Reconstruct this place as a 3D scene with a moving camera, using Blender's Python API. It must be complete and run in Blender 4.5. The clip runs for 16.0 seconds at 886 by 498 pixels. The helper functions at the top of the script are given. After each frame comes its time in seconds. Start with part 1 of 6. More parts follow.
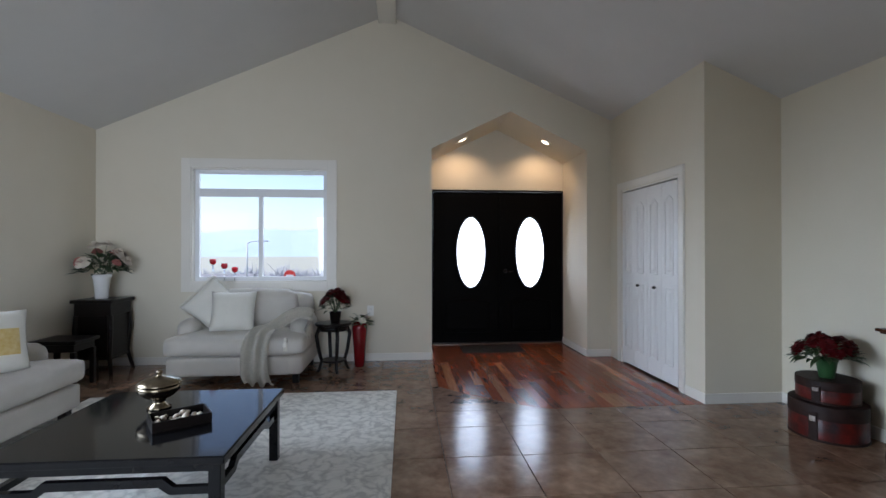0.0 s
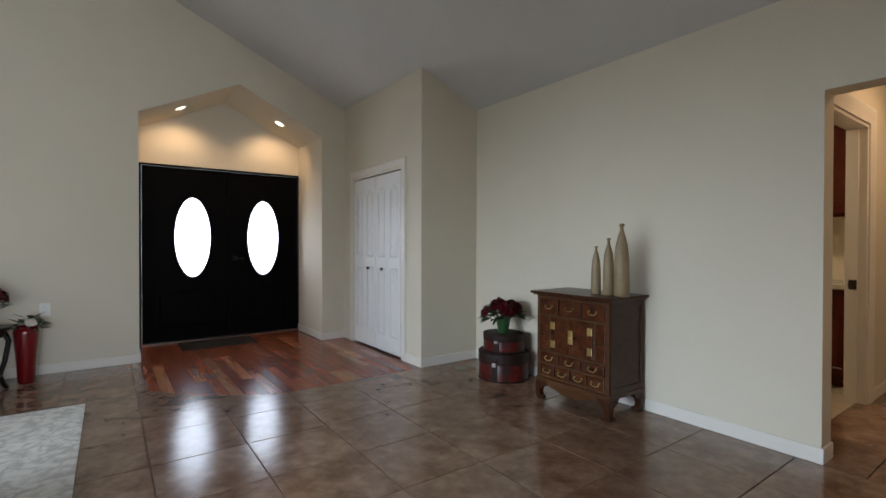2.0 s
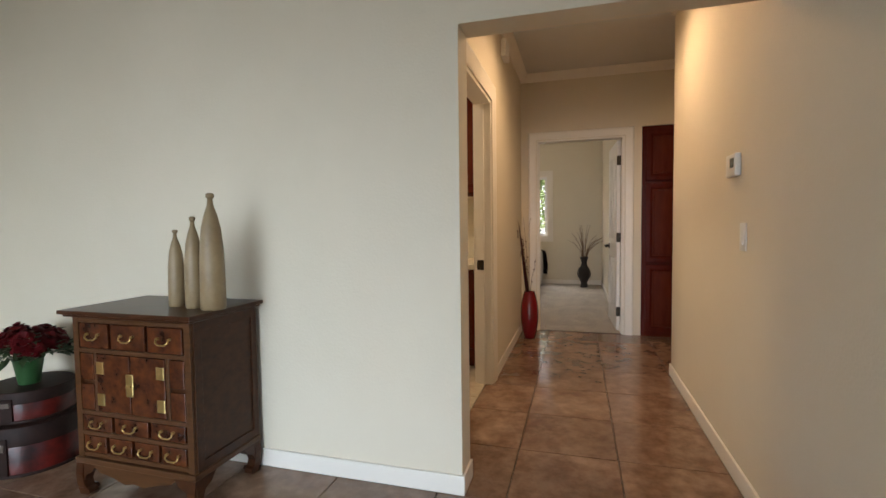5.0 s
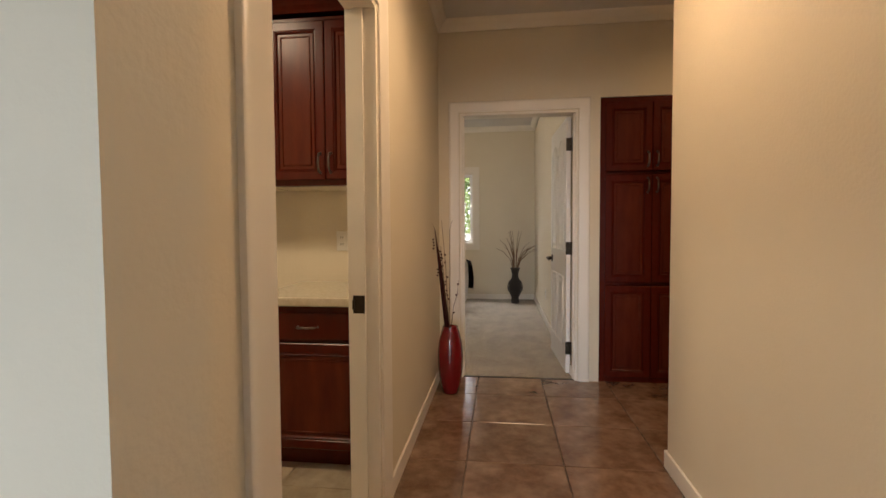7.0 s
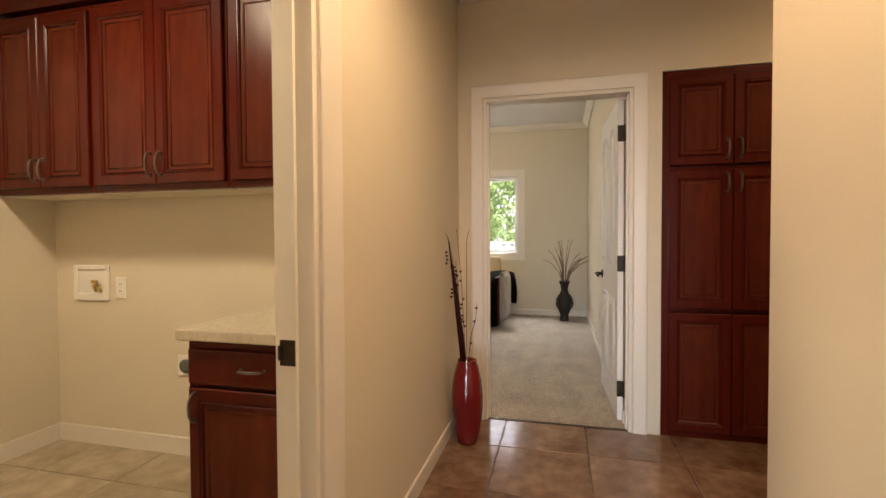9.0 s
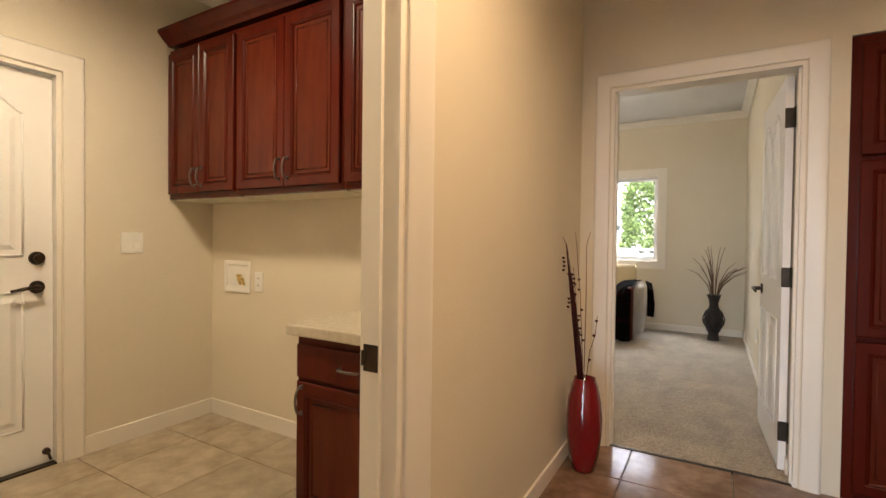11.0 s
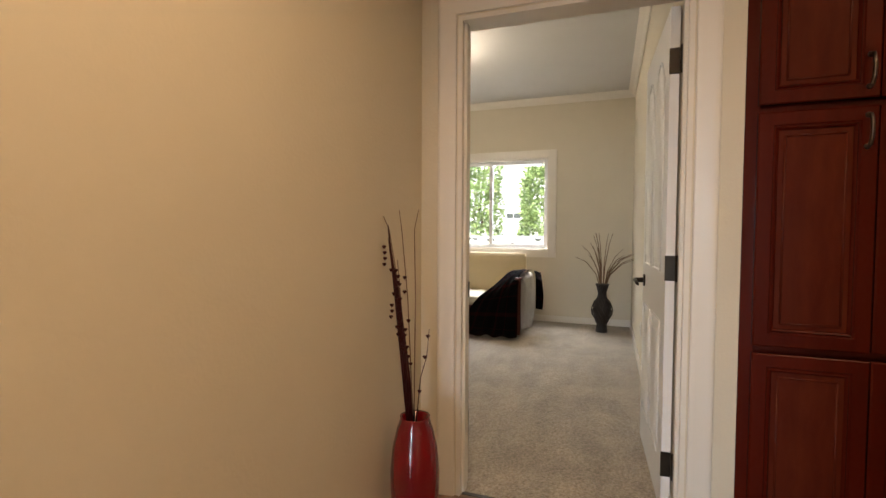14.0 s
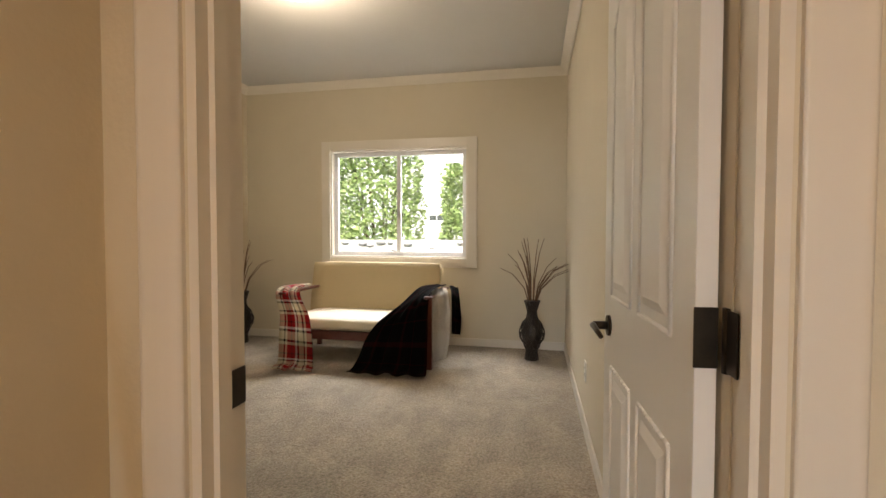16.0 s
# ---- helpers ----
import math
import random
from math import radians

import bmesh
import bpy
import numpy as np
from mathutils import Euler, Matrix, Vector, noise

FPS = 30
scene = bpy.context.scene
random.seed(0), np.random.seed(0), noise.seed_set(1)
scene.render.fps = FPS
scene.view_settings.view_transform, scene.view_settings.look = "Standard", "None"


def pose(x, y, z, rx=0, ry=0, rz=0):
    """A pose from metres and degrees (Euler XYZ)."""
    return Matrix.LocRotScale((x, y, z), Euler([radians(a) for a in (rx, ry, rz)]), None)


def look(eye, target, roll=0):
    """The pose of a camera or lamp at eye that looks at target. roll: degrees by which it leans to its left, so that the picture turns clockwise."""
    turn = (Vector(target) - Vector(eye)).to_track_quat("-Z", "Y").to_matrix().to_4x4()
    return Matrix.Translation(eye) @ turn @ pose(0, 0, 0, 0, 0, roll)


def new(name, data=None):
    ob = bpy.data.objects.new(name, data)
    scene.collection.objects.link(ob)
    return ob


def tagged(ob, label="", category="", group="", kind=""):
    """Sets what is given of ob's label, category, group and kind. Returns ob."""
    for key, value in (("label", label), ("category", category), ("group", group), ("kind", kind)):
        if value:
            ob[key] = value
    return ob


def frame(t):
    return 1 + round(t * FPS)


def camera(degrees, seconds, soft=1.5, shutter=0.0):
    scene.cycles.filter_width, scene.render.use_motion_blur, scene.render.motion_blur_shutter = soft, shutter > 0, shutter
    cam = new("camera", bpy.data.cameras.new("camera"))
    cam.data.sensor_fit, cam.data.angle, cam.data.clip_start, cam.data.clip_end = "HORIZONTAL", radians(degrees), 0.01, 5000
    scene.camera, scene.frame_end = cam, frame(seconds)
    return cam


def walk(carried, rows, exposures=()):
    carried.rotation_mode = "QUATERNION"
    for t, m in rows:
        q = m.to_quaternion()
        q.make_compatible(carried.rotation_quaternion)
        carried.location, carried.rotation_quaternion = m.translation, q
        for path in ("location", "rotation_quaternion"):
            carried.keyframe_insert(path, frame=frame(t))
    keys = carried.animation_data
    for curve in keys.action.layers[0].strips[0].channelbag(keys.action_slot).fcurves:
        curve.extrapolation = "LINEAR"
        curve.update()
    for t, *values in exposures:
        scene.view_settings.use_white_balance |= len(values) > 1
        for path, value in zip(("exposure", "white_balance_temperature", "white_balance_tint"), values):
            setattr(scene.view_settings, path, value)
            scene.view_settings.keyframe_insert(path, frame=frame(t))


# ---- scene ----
cam = camera(87.2, 16.0)
PATH = [
    (0, (0.791, 0.268, 1.242), (0.954, 2.261, 1.254), 0.0),
    (0.5, (0.81, 0.27, 1.228), (1.23, 2.226, 1.234), 0.0),
    (1, (0.819, 0.261, 1.222), (1.5, 2.142, 1.215), -0.1),
    (1.5, (0.864, 0.249, 1.162), (1.791, 2.021, 1.159), 0.0),
    (2, (0.857, 0.234, 1.154), (2.025, 1.857, 1.135), 0.1),
    (2.5, (0.934, 0.239, 1.113), (2.309, 1.691, 1.084), -0.0),
    (3, (1.08, 0.312, 1.104), (2.617, 1.59, 1.05), -0.2),
    (3.5, (1.268, 0.392, 1.115), (2.94, 1.487, 1.046), -0.4),
    (4, (1.494, 0.493, 1.138), (3.27, 1.41, 1.05), -0.5),
    (4.5, (1.748, 0.559, 1.14), (3.609, 1.285, 1.044), -0.6),
    (5, (2.029, 0.579, 1.147), (3.947, 1.136, 1.048), -0.7),
    (7.5, (3.808, 0.708, 1.16), (5.793, 0.944, 1.079), -0.3),
    (8, (3.981, 0.63, 1.181), (5.96, 0.914, 1.107), -0.4),
    (8.5, (4.092, 0.553, 1.176), (6.059, 0.914, 1.113), -0.3),
    (9, (4.181, 0.54, 1.173), (6.12, 1.025, 1.122), -0.3),
    (9.5, (4.245, 0.549, 1.179), (6.138, 1.194, 1.143), 0.0),
    (10, (4.288, 0.54, 1.187), (6.118, 1.346, 1.158), 0.3),
    (12.5, (4.592, 0.439, 1.121), (6.276, 1.518, 1.073), 0.8),
    (13, (4.771, 0.447, 1.117), (6.504, 1.445, 1.054), 0.7),
    (13.5, (4.99, 0.413, 1.134), (6.808, 1.243, 1.061), 0.5),
    (14, (5.239, 0.393, 1.143), (7.119, 1.069, 1.068), 0.3),
    (14.5, (5.518, 0.42, 1.158), (7.434, 0.986, 1.08), 0.2),
    (15, (5.834, 0.425, 1.166), (7.774, 0.906, 1.088), 0.4),
    (15.5, (6.138, 0.416, 1.176), (8.092, 0.835, 1.105), 0.2),
    (16, (6.448, 0.443, 1.17), (8.409, 0.833, 1.107), 0.1),
]
walk(cam, [(t, look(eye, target, roll)) for t, eye, target, roll in PATH],
     exposures=[(0, 0.80, 5950, 14), (1.5, 0.74, 6250, 13), (2.5, 1.15, 6450, 12), (4, 1.58, 6600, 12), (5, 1.54, 6500, 12), (7.5, 1.65, 6600, 13),
                (8.5, 2.05, 6550, 12), (10, 2.15, 6450, 11), (12.5, 2.10, 6100, 9), (14, 1.95, 6350, 10), (16, 1.83, 6850, 11)])

# ---- light ----
world = bpy.data.worlds.new("sky")
scene.world = world
world.use_nodes = True
sky = world.node_tree.nodes.new("ShaderNodeTexSky")
sky.sky_type = "NISHITA"
sky.sun_disc = False
sky.sun_elevation, sky.sun_rotation = radians(60), radians(270)
sky.dust_density = 1.5
world.node_tree.links.new(sky.outputs[0], world.node_tree.nodes["Background"].inputs[0])
world.node_tree.nodes["Background"].inputs[1].default_value = 0.14


def lamp(name, kind, m, energy, colour, **more):
    data = bpy.data.lights.new(name, kind)
    data.energy, data.color = energy, colour
    for key, value in more.items():
        if key == "size":
            data.shape, data.size, data.size_y = "RECTANGLE", value[0], value[1]
        if key == "spread":
            data.spread = radians(value)
        if key == "radius":
            data.shadow_soft_size = value
        if key == "angle":
            data.angle = radians(value)
        if key == "spot":
            data.spot_size, data.spot_blend = radians(value), 0.8
    ob = new(name, data)
    ob.matrix_world = m
    return ob


WARM = (1.0, 0.67, 0.385)
lamp("sun", "SUN", look((0, 0, 20), (5, 1, 11.4)), 3.6, (1.0, 0.96, 0.9), angle=4)
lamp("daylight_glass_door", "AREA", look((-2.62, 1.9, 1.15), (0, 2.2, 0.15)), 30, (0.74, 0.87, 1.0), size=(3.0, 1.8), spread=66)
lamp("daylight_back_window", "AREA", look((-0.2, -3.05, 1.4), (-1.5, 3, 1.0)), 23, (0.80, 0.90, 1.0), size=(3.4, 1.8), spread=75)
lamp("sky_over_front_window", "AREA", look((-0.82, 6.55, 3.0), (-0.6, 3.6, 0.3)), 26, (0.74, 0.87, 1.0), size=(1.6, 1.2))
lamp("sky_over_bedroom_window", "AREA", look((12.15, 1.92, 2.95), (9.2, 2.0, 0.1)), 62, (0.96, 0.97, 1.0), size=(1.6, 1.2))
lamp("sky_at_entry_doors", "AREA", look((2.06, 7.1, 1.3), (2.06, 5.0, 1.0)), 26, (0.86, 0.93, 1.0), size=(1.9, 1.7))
lamp("hall_ceiling_bulb", "SPOT", look((5.25, 0.48, 2.66), (5.25, 0.48, 0)), 25, WARM, radius=0.12, spot=168)
# fill lamp added over the hall's side recess, with no fitting of its own
lamp("hall_recess_bulb", "SPOT", look((6.4, -0.9, 2.66), (6.4, -0.9, 0)), 5.0, WARM, radius=0.12, spot=168)
lamp("laundry_ceiling_bulb", "SPOT", look((4.95, 2.35, 2.68), (5.0, 2.35, 0)), 31, (1.0, 0.78, 0.52), radius=0.14, spot=168)
lamp("bedroom_ceiling_bulb", "POINT", pose(9.25, 1.97, 2.55), 8, (1.0, 0.82, 0.62), radius=0.09)
lamp("entry_spot_bulb_a", "SPOT", look((1.52, 6.05, 2.58), (1.50, 6.42, 1.9)), 7, WARM, radius=0.04, spot=130)
lamp("entry_spot_bulb_b", "SPOT", look((2.54, 6.05, 2.58), (2.56, 6.42, 1.9)), 7, WARM, radius=0.04, spot=130)

# ---- materials ----


def material(name, colour, rough=0.5, metal=0.0, second=None, scale=8.0, amount=0.5, bump=0.0, bump_scale=60.0, coat=0.0,
             stretch=(1, 1, 1), spread=0.0, spec=0.5, emit=0.0, rough_var=0.0, detail=6.0, sheen=0.0):
    """Principled paint with a second tone in noise, fine relief and, per object, a little spread of tone."""
    mat = bpy.data.materials.new(name)
    mat.use_nodes = True
    t = mat.node_tree
    n, l = t.nodes, t.links
    p = n["Principled BSDF"]
    p.inputs["Base Color"].default_value = (*colour, 1)
    p.inputs["Roughness"].default_value = rough
    p.inputs["Metallic"].default_value = metal
    p.inputs["Specular IOR Level"].default_value = spec
    p.inputs["Coat Weight"].default_value = coat
    p.inputs["Coat Roughness"].default_value = 0.12
    p.inputs["Sheen Weight"].default_value = sheen
    if emit:
        p.inputs["Emission Color"].default_value = (*colour, 1)
        p.inputs["Emission Strength"].default_value = emit
    co = n.new("ShaderNodeTexCoord")
    mp = n.new("ShaderNodeMapping")
    mp.inputs["Scale"].default_value = stretch
    l.new(co.outputs["Object"], mp.inputs[0])
    info = n.new("ShaderNodeObjectInfo")
    shift = n.new("ShaderNodeVectorMath")
    shift.operation = "SCALE"
    shift.inputs[0].default_value = (13.0, 7.0, 29.0)
    l.new(info.outputs["Random"], shift.inputs["Scale"])
    add = n.new("ShaderNodeVectorMath")
    l.new(mp.outputs[0], add.inputs[0])
    if spread:
        l.new(shift.outputs[0], add.inputs[1])
    out = None
    if second:
        no = n.new("ShaderNodeTexNoise")
        no.inputs["Scale"].default_value, no.inputs["Detail"].default_value = scale, detail
        no.inputs["Roughness"].default_value = 0.65
        l.new(add.outputs[0], no.inputs["Vector"])
        ramp = n.new("ShaderNodeMapRange")
        ramp.inputs["From Min"].default_value, ramp.inputs["From Max"].default_value = 0.5 - 0.5 * (1.05 - amount), 0.5 + 0.5 * (1.05 - amount)
        l.new(no.outputs[0], ramp.inputs[0])
        mix = n.new("ShaderNodeMix")
        mix.data_type = "RGBA"
        mix.inputs[6].default_value, mix.inputs[7].default_value = (*colour, 1), (*second, 1)
        l.new(ramp.outputs[0], mix.inputs[0])
        out = mix.outputs[2]
        if rough_var:
            rr = n.new("ShaderNodeMapRange")
            rr.inputs["To Min"].default_value, rr.inputs["To Max"].default_value = rough - rough_var, rough + rough_var
            l.new(no.outputs[0], rr.inputs[0])
            l.new(rr.outputs[0], p.inputs["Roughness"])
    if spread:
        hs = n.new("ShaderNodeHueSaturation")
        vr = n.new("ShaderNodeMapRange")
        vr.inputs["To Min"].default_value, vr.inputs["To Max"].default_value = 1 - spread, 1 + spread
        l.new(info.outputs["Random"], vr.inputs[0])
        l.new(vr.outputs[0], hs.inputs["Value"])
        if out:
            l.new(out, hs.inputs["Color"])
        else:
            hs.inputs["Color"].default_value = (*colour, 1)
        out = hs.outputs[0]
    if out:
        l.new(out, p.inputs["Base Color"])
    if bump:
        bn = n.new("ShaderNodeTexNoise")
        bn.inputs["Scale"].default_value, bn.inputs["Detail"].default_value = bump_scale, 4
        l.new(add.outputs[0], bn.inputs["Vector"])
        b = n.new("ShaderNodeBump")
        b.inputs["Strength"].default_value, b.inputs["Distance"].default_value = bump, 0.01
        l.new(bn.outputs[0], b.inputs["Height"])
        l.new(b.outputs[0], p.inputs["Normal"])
    return mat


M_WALL = material("wall_paint", (0.675, 0.615, 0.495), 0.7, second=(0.645, 0.585, 0.465), scale=2.5, bump=0.12, bump_scale=90)
M_CEIL = material("ceiling_paint", (0.64, 0.63, 0.61), 0.85, second=(0.60, 0.59, 0.57), scale=2.0, bump=0.2, bump_scale=110)
M_TRIM = material("white_trim_paint", (0.76, 0.72, 0.65), 0.35, second=(0.73, 0.69, 0.62), scale=3)
M_VINYL = material("white_vinyl", (0.80, 0.81, 0.82), 0.4, second=(0.77, 0.78, 0.79), scale=4)
M_DOOR = material("white_door_paint", (0.80, 0.79, 0.77), 0.45, second=(0.77, 0.76, 0.74), scale=3)
M_TILE = material("brown_porcelain_tile", (0.135, 0.070, 0.042), 0.17, second=(0.26, 0.165, 0.110), scale=5.0, amount=0.74, bump=0.015, bump_scale=14, spread=0.10, rough_var=0.09, spec=0.6)
M_GROUT = material("tile_grout", (0.20, 0.145, 0.105), 0.8, second=(0.14, 0.10, 0.07), scale=20, bump=0.2)
M_LTILE = material("beige_stone_tile", (0.46, 0.40, 0.30), 0.35, second=(0.30, 0.24, 0.16), scale=6, amount=0.74, bump=0.06, bump_scale=20, spread=0.06, rough_var=0.08)
M_PLANK = material("red_hardwood", (0.27, 0.068, 0.026), 0.22, second=(0.15, 0.032, 0.012), scale=5, amount=0.6, stretch=(9, 0.9, 9), bump=0.03, bump_scale=40, spread=0.26, spec=0.4)
M_PLANK_L = material("sapwood_plank", (0.40, 0.18, 0.075), 0.24, second=(0.24, 0.08, 0.03), scale=5, amount=0.6, stretch=(9, 0.9, 9), bump=0.04, bump_scale=40, spread=0.2, coat=0.4)
M_CARPET = material("greige_carpet", (0.47, 0.41, 0.325), 0.95, second=(0.20, 0.165, 0.12), scale=80, amount=0.74, bump=1.0, bump_scale=90, sheen=0.3)
M_CHERRY = material("cherry_wood", (0.088, 0.0085, 0.0028), 0.27, second=(0.050, 0.0045, 0.0018), scale=3.0, amount=0.5, stretch=(5, 5, 0.7), bump=0.02, bump_scale=40, spec=0.26)
M_CHERRY_IN = material("cherry_panel_wood", (0.118, 0.021, 0.0085), 0.27, second=(0.058, 0.0075, 0.0035), scale=2.2, amount=0.55, stretch=(4, 4, 0.9), bump=0.02, bump_scale=40, spec=0.22)
M_GRANITE = material("pale_granite", (0.60, 0.56, 0.46), 0.2, second=(0.45, 0.39, 0.29), scale=45, amount=0.55, spec=0.5)
M_BRONZE = material("dark_bronze", (0.030, 0.024, 0.020), 0.38, metal=0.8, second=(0.06, 0.045, 0.03), scale=30)
M_PEWTER = material("aged_pewter", (0.22, 0.18, 0.15), 0.35, metal=1.0, second=(0.10, 0.08, 0.07), scale=25)
M_BRASS = material("brass", (0.72, 0.55, 0.22), 0.32, metal=1.0, second=(0.52, 0.38, 0.14), scale=40)
M_BLACKDOOR = material("black_door_paint", (0.0025, 0.0023, 0.0023), 0.5, second=(0.0035, 0.003, 0.003), scale=6, bump=0.05, stretch=(5, 5, 0.6), spec=0.04)
M_LACQUER = material("black_lacquer", (0.004, 0.004, 0.005), 0.09, second=(0.009, 0.008, 0.008), scale=6, rough_var=0.03, spec=0.22)
M_DARKWOOD = material("near_black_wood", (0.005, 0.0035, 0.003), 0.32, second=(0.009, 0.006, 0.005), scale=8, stretch=(6, 6, 1), spec=0.25)
M_LINEN = material("cream_linen", (0.60, 0.56, 0.50), 0.9, second=(0.53, 0.49, 0.43), scale=4, bump=0.35, bump_scale=260, sheen=0.2)
M_PILLOW = material("ivory_pillow_cloth", (0.74, 0.71, 0.63), 0.92, second=(0.68, 0.65, 0.57), scale=7, bump=0.35, bump_scale=200, sheen=0.3)
M_THROW = material("ivory_knit", (0.78, 0.73, 0.62), 0.95, second=(0.64, 0.60, 0.52), scale=24, bump=0.7, bump_scale=120, sheen=0.4)
M_GOLDPRINT = material("mustard_print", (0.52, 0.33, 0.06), 0.85, second=(0.68, 0.55, 0.28), scale=22, amount=0.6, bump=0.2, bump_scale=200)
M_WHITECER = material("white_glazed_ceramic", (0.78, 0.77, 0.75), 0.22, second=(0.72, 0.71, 0.69), scale=5)
M_BOTTLE = material("tan_stoneware", (0.30, 0.215, 0.115), 0.45, second=(0.19, 0.13, 0.065), scale=7, amount=0.6, bump=0.08, bump_scale=50)
M_REDCER = material("red_glazed_ceramic", (0.19, 0.005, 0.008), 0.16, second=(0.11, 0.003, 0.006), scale=4, coat=0.4)
M_STICK = material("dark_red_stick", (0.045, 0.004, 0.005), 0.5, second=(0.022, 0.003, 0.004), scale=30, spec=0.2)
M_TWIG = material("dry_twig", (0.20, 0.12, 0.07), 0.8, second=(0.11, 0.06, 0.035), scale=40)
M_WICKER = material("black_wicker", (0.014, 0.011, 0.010), 0.4, second=(0.03, 0.022, 0.018), scale=60)
M_REDPETAL = material("deep_red_petals", (0.095, 0.002, 0.004), 0.6, second=(0.035, 0.001, 0.002), scale=30, spread=0.3, spec=0.2)
M_WHITEPETAL = material("cream_petals", (0.72, 0.66, 0.56), 0.7, second=(0.60, 0.50, 0.42), scale=25)
M_PINKPETAL = material("dusty_pink_petals", (0.42, 0.17, 0.14), 0.7, second=(0.30, 0.09, 0.08), scale=25)
M_LEAF = material("dark_green_leaf", (0.030, 0.055, 0.020), 0.5, second=(0.05, 0.08, 0.03), scale=15)
M_GREENPOT = material("green_foil_pot", (0.032, 0.095, 0.03), 0.4, second=(0.02, 0.06, 0.02), scale=14)
M_REDBOX = material("worn_red_lacquer", (0.115, 0.012, 0.008), 0.32, second=(0.016, 0.005, 0.004), scale=9, amount=0.72, bump=0.08, bump_scale=30, spec=0.22)
M_BOXBAND = material("dark_leather_band", (0.012, 0.006, 0.005), 0.55, second=(0.030, 0.014, 0.010), scale=22, amount=0.5, bump=0.1, spec=0.15)
M_ROSE = material("chest_rosewood", (0.068, 0.023, 0.0085), 0.28, second=(0.026, 0.010, 0.0045), scale=5, stretch=(1, 4, 6), amount=0.6, spec=0.2, bump=0.03)
M_EDGE = material("chest_light_rail", (0.10, 0.042, 0.016), 0.3, second=(0.045, 0.018, 0.007), scale=9, stretch=(1, 4, 6), amount=0.55, spec=0.25, bump=0.03)
M_BURL = material("burl_panel", (0.105, 0.029, 0.009), 0.24, second=(0.020, 0.006, 0.003), scale=17, amount=0.74, spec=0.3, detail=8)
M_TAN = material("tan_vinyl_cushion", (0.56, 0.46, 0.28), 0.6, second=(0.53, 0.43, 0.26), scale=3, bump=0.05, bump_scale=150)
M_SEATW = material("cream_seat_cushion", (0.72, 0.67, 0.54), 0.7, second=(0.68, 0.63, 0.50), scale=3, bump=0.1, bump_scale=150)
M_BENCHWOOD = material("red_brown_wood", (0.115, 0.026, 0.013), 0.35, second=(0.07, 0.014, 0.008), scale=6, stretch=(4, 4, 1), coat=0.2)
M_SHERPA = material("white_sherpa", (0.66, 0.63, 0.58), 0.98, second=(0.56, 0.53, 0.48), scale=60, bump=1.0, bump_scale=140, sheen=0.4)
M_PLASTIC = material("white_plastic", (0.78, 0.77, 0.73), 0.4, second=(0.75, 0.74, 0.70), scale=3)
M_LCD = material("grey_lcd", (0.10, 0.11, 0.10), 0.25, second=(0.08, 0.09, 0.08), scale=10)
M_MAT = material("black_coir_mat", (0.010, 0.009, 0.009), 0.95, second=(0.02, 0.018, 0.016), scale=80, bump=0.8, bump_scale=150)
M_POLISHED = material("antique_silver_brass", (0.36, 0.30, 0.21), 0.22, metal=1.0, second=(0.16, 0.12, 0.075), scale=12)
M_CREAMSTUFF = material("cream_shells", (0.62, 0.55, 0.44), 0.6, second=(0.38, 0.28, 0.2), scale=30)
M_HEDGE = material("laurel_leaf", (0.29, 0.37, 0.13), 0.4, second=(0.19, 0.27, 0.08), scale=9, amount=0.6)
M_GROUND = material("pale_ground", (0.33, 0.325, 0.28), 0.95, second=(0.24, 0.25, 0.20), scale=0.8, bump=0.5, bump_scale=6)
M_SIDING = material("white_siding", (0.80, 0.80, 0.80), 0.6, second=(0.76, 0.76, 0.76), scale=2)
M_ROCK = material("grey_rock", (0.36, 0.35, 0.33), 0.9, second=(0.24, 0.23, 0.22), scale=8, bump=0.5, bump_scale=20)
# distance haze is painted into the hills as a pale blue
M_HILL = material("hill_painted_haze", (0.36, 0.44, 0.53), 1.0, second=(0.30, 0.38, 0.47), scale=0.01)
# blue-grey instead of bark brown: the air's haze is put into the tree colour
M_FARTREE = material("far_trees_painted_haze", (0.30, 0.33, 0.40), 1.0, second=(0.40, 0.40, 0.44), scale=0.3)
M_ROOF = material("grey_roof", (0.20, 0.20, 0.22), 0.9, second=(0.15, 0.15, 0.17), scale=1)
M_BULB = material("lit_glass", (1.0, 0.88, 0.70), 0.4, emit=0.9)
M_DIFF = material("lit_spot_lens", (1.0, 0.84, 0.60), 0.4, emit=2.5)
M_SIGNRED = material("red_sign", (0.6, 0.03, 0.02), 0.5, second=(0.5, 0.025, 0.02), scale=4)
M_GALV = material("galvanised_pole", (0.40, 0.42, 0.44), 0.5, metal=0.4, second=(0.32, 0.34, 0.36), scale=3)


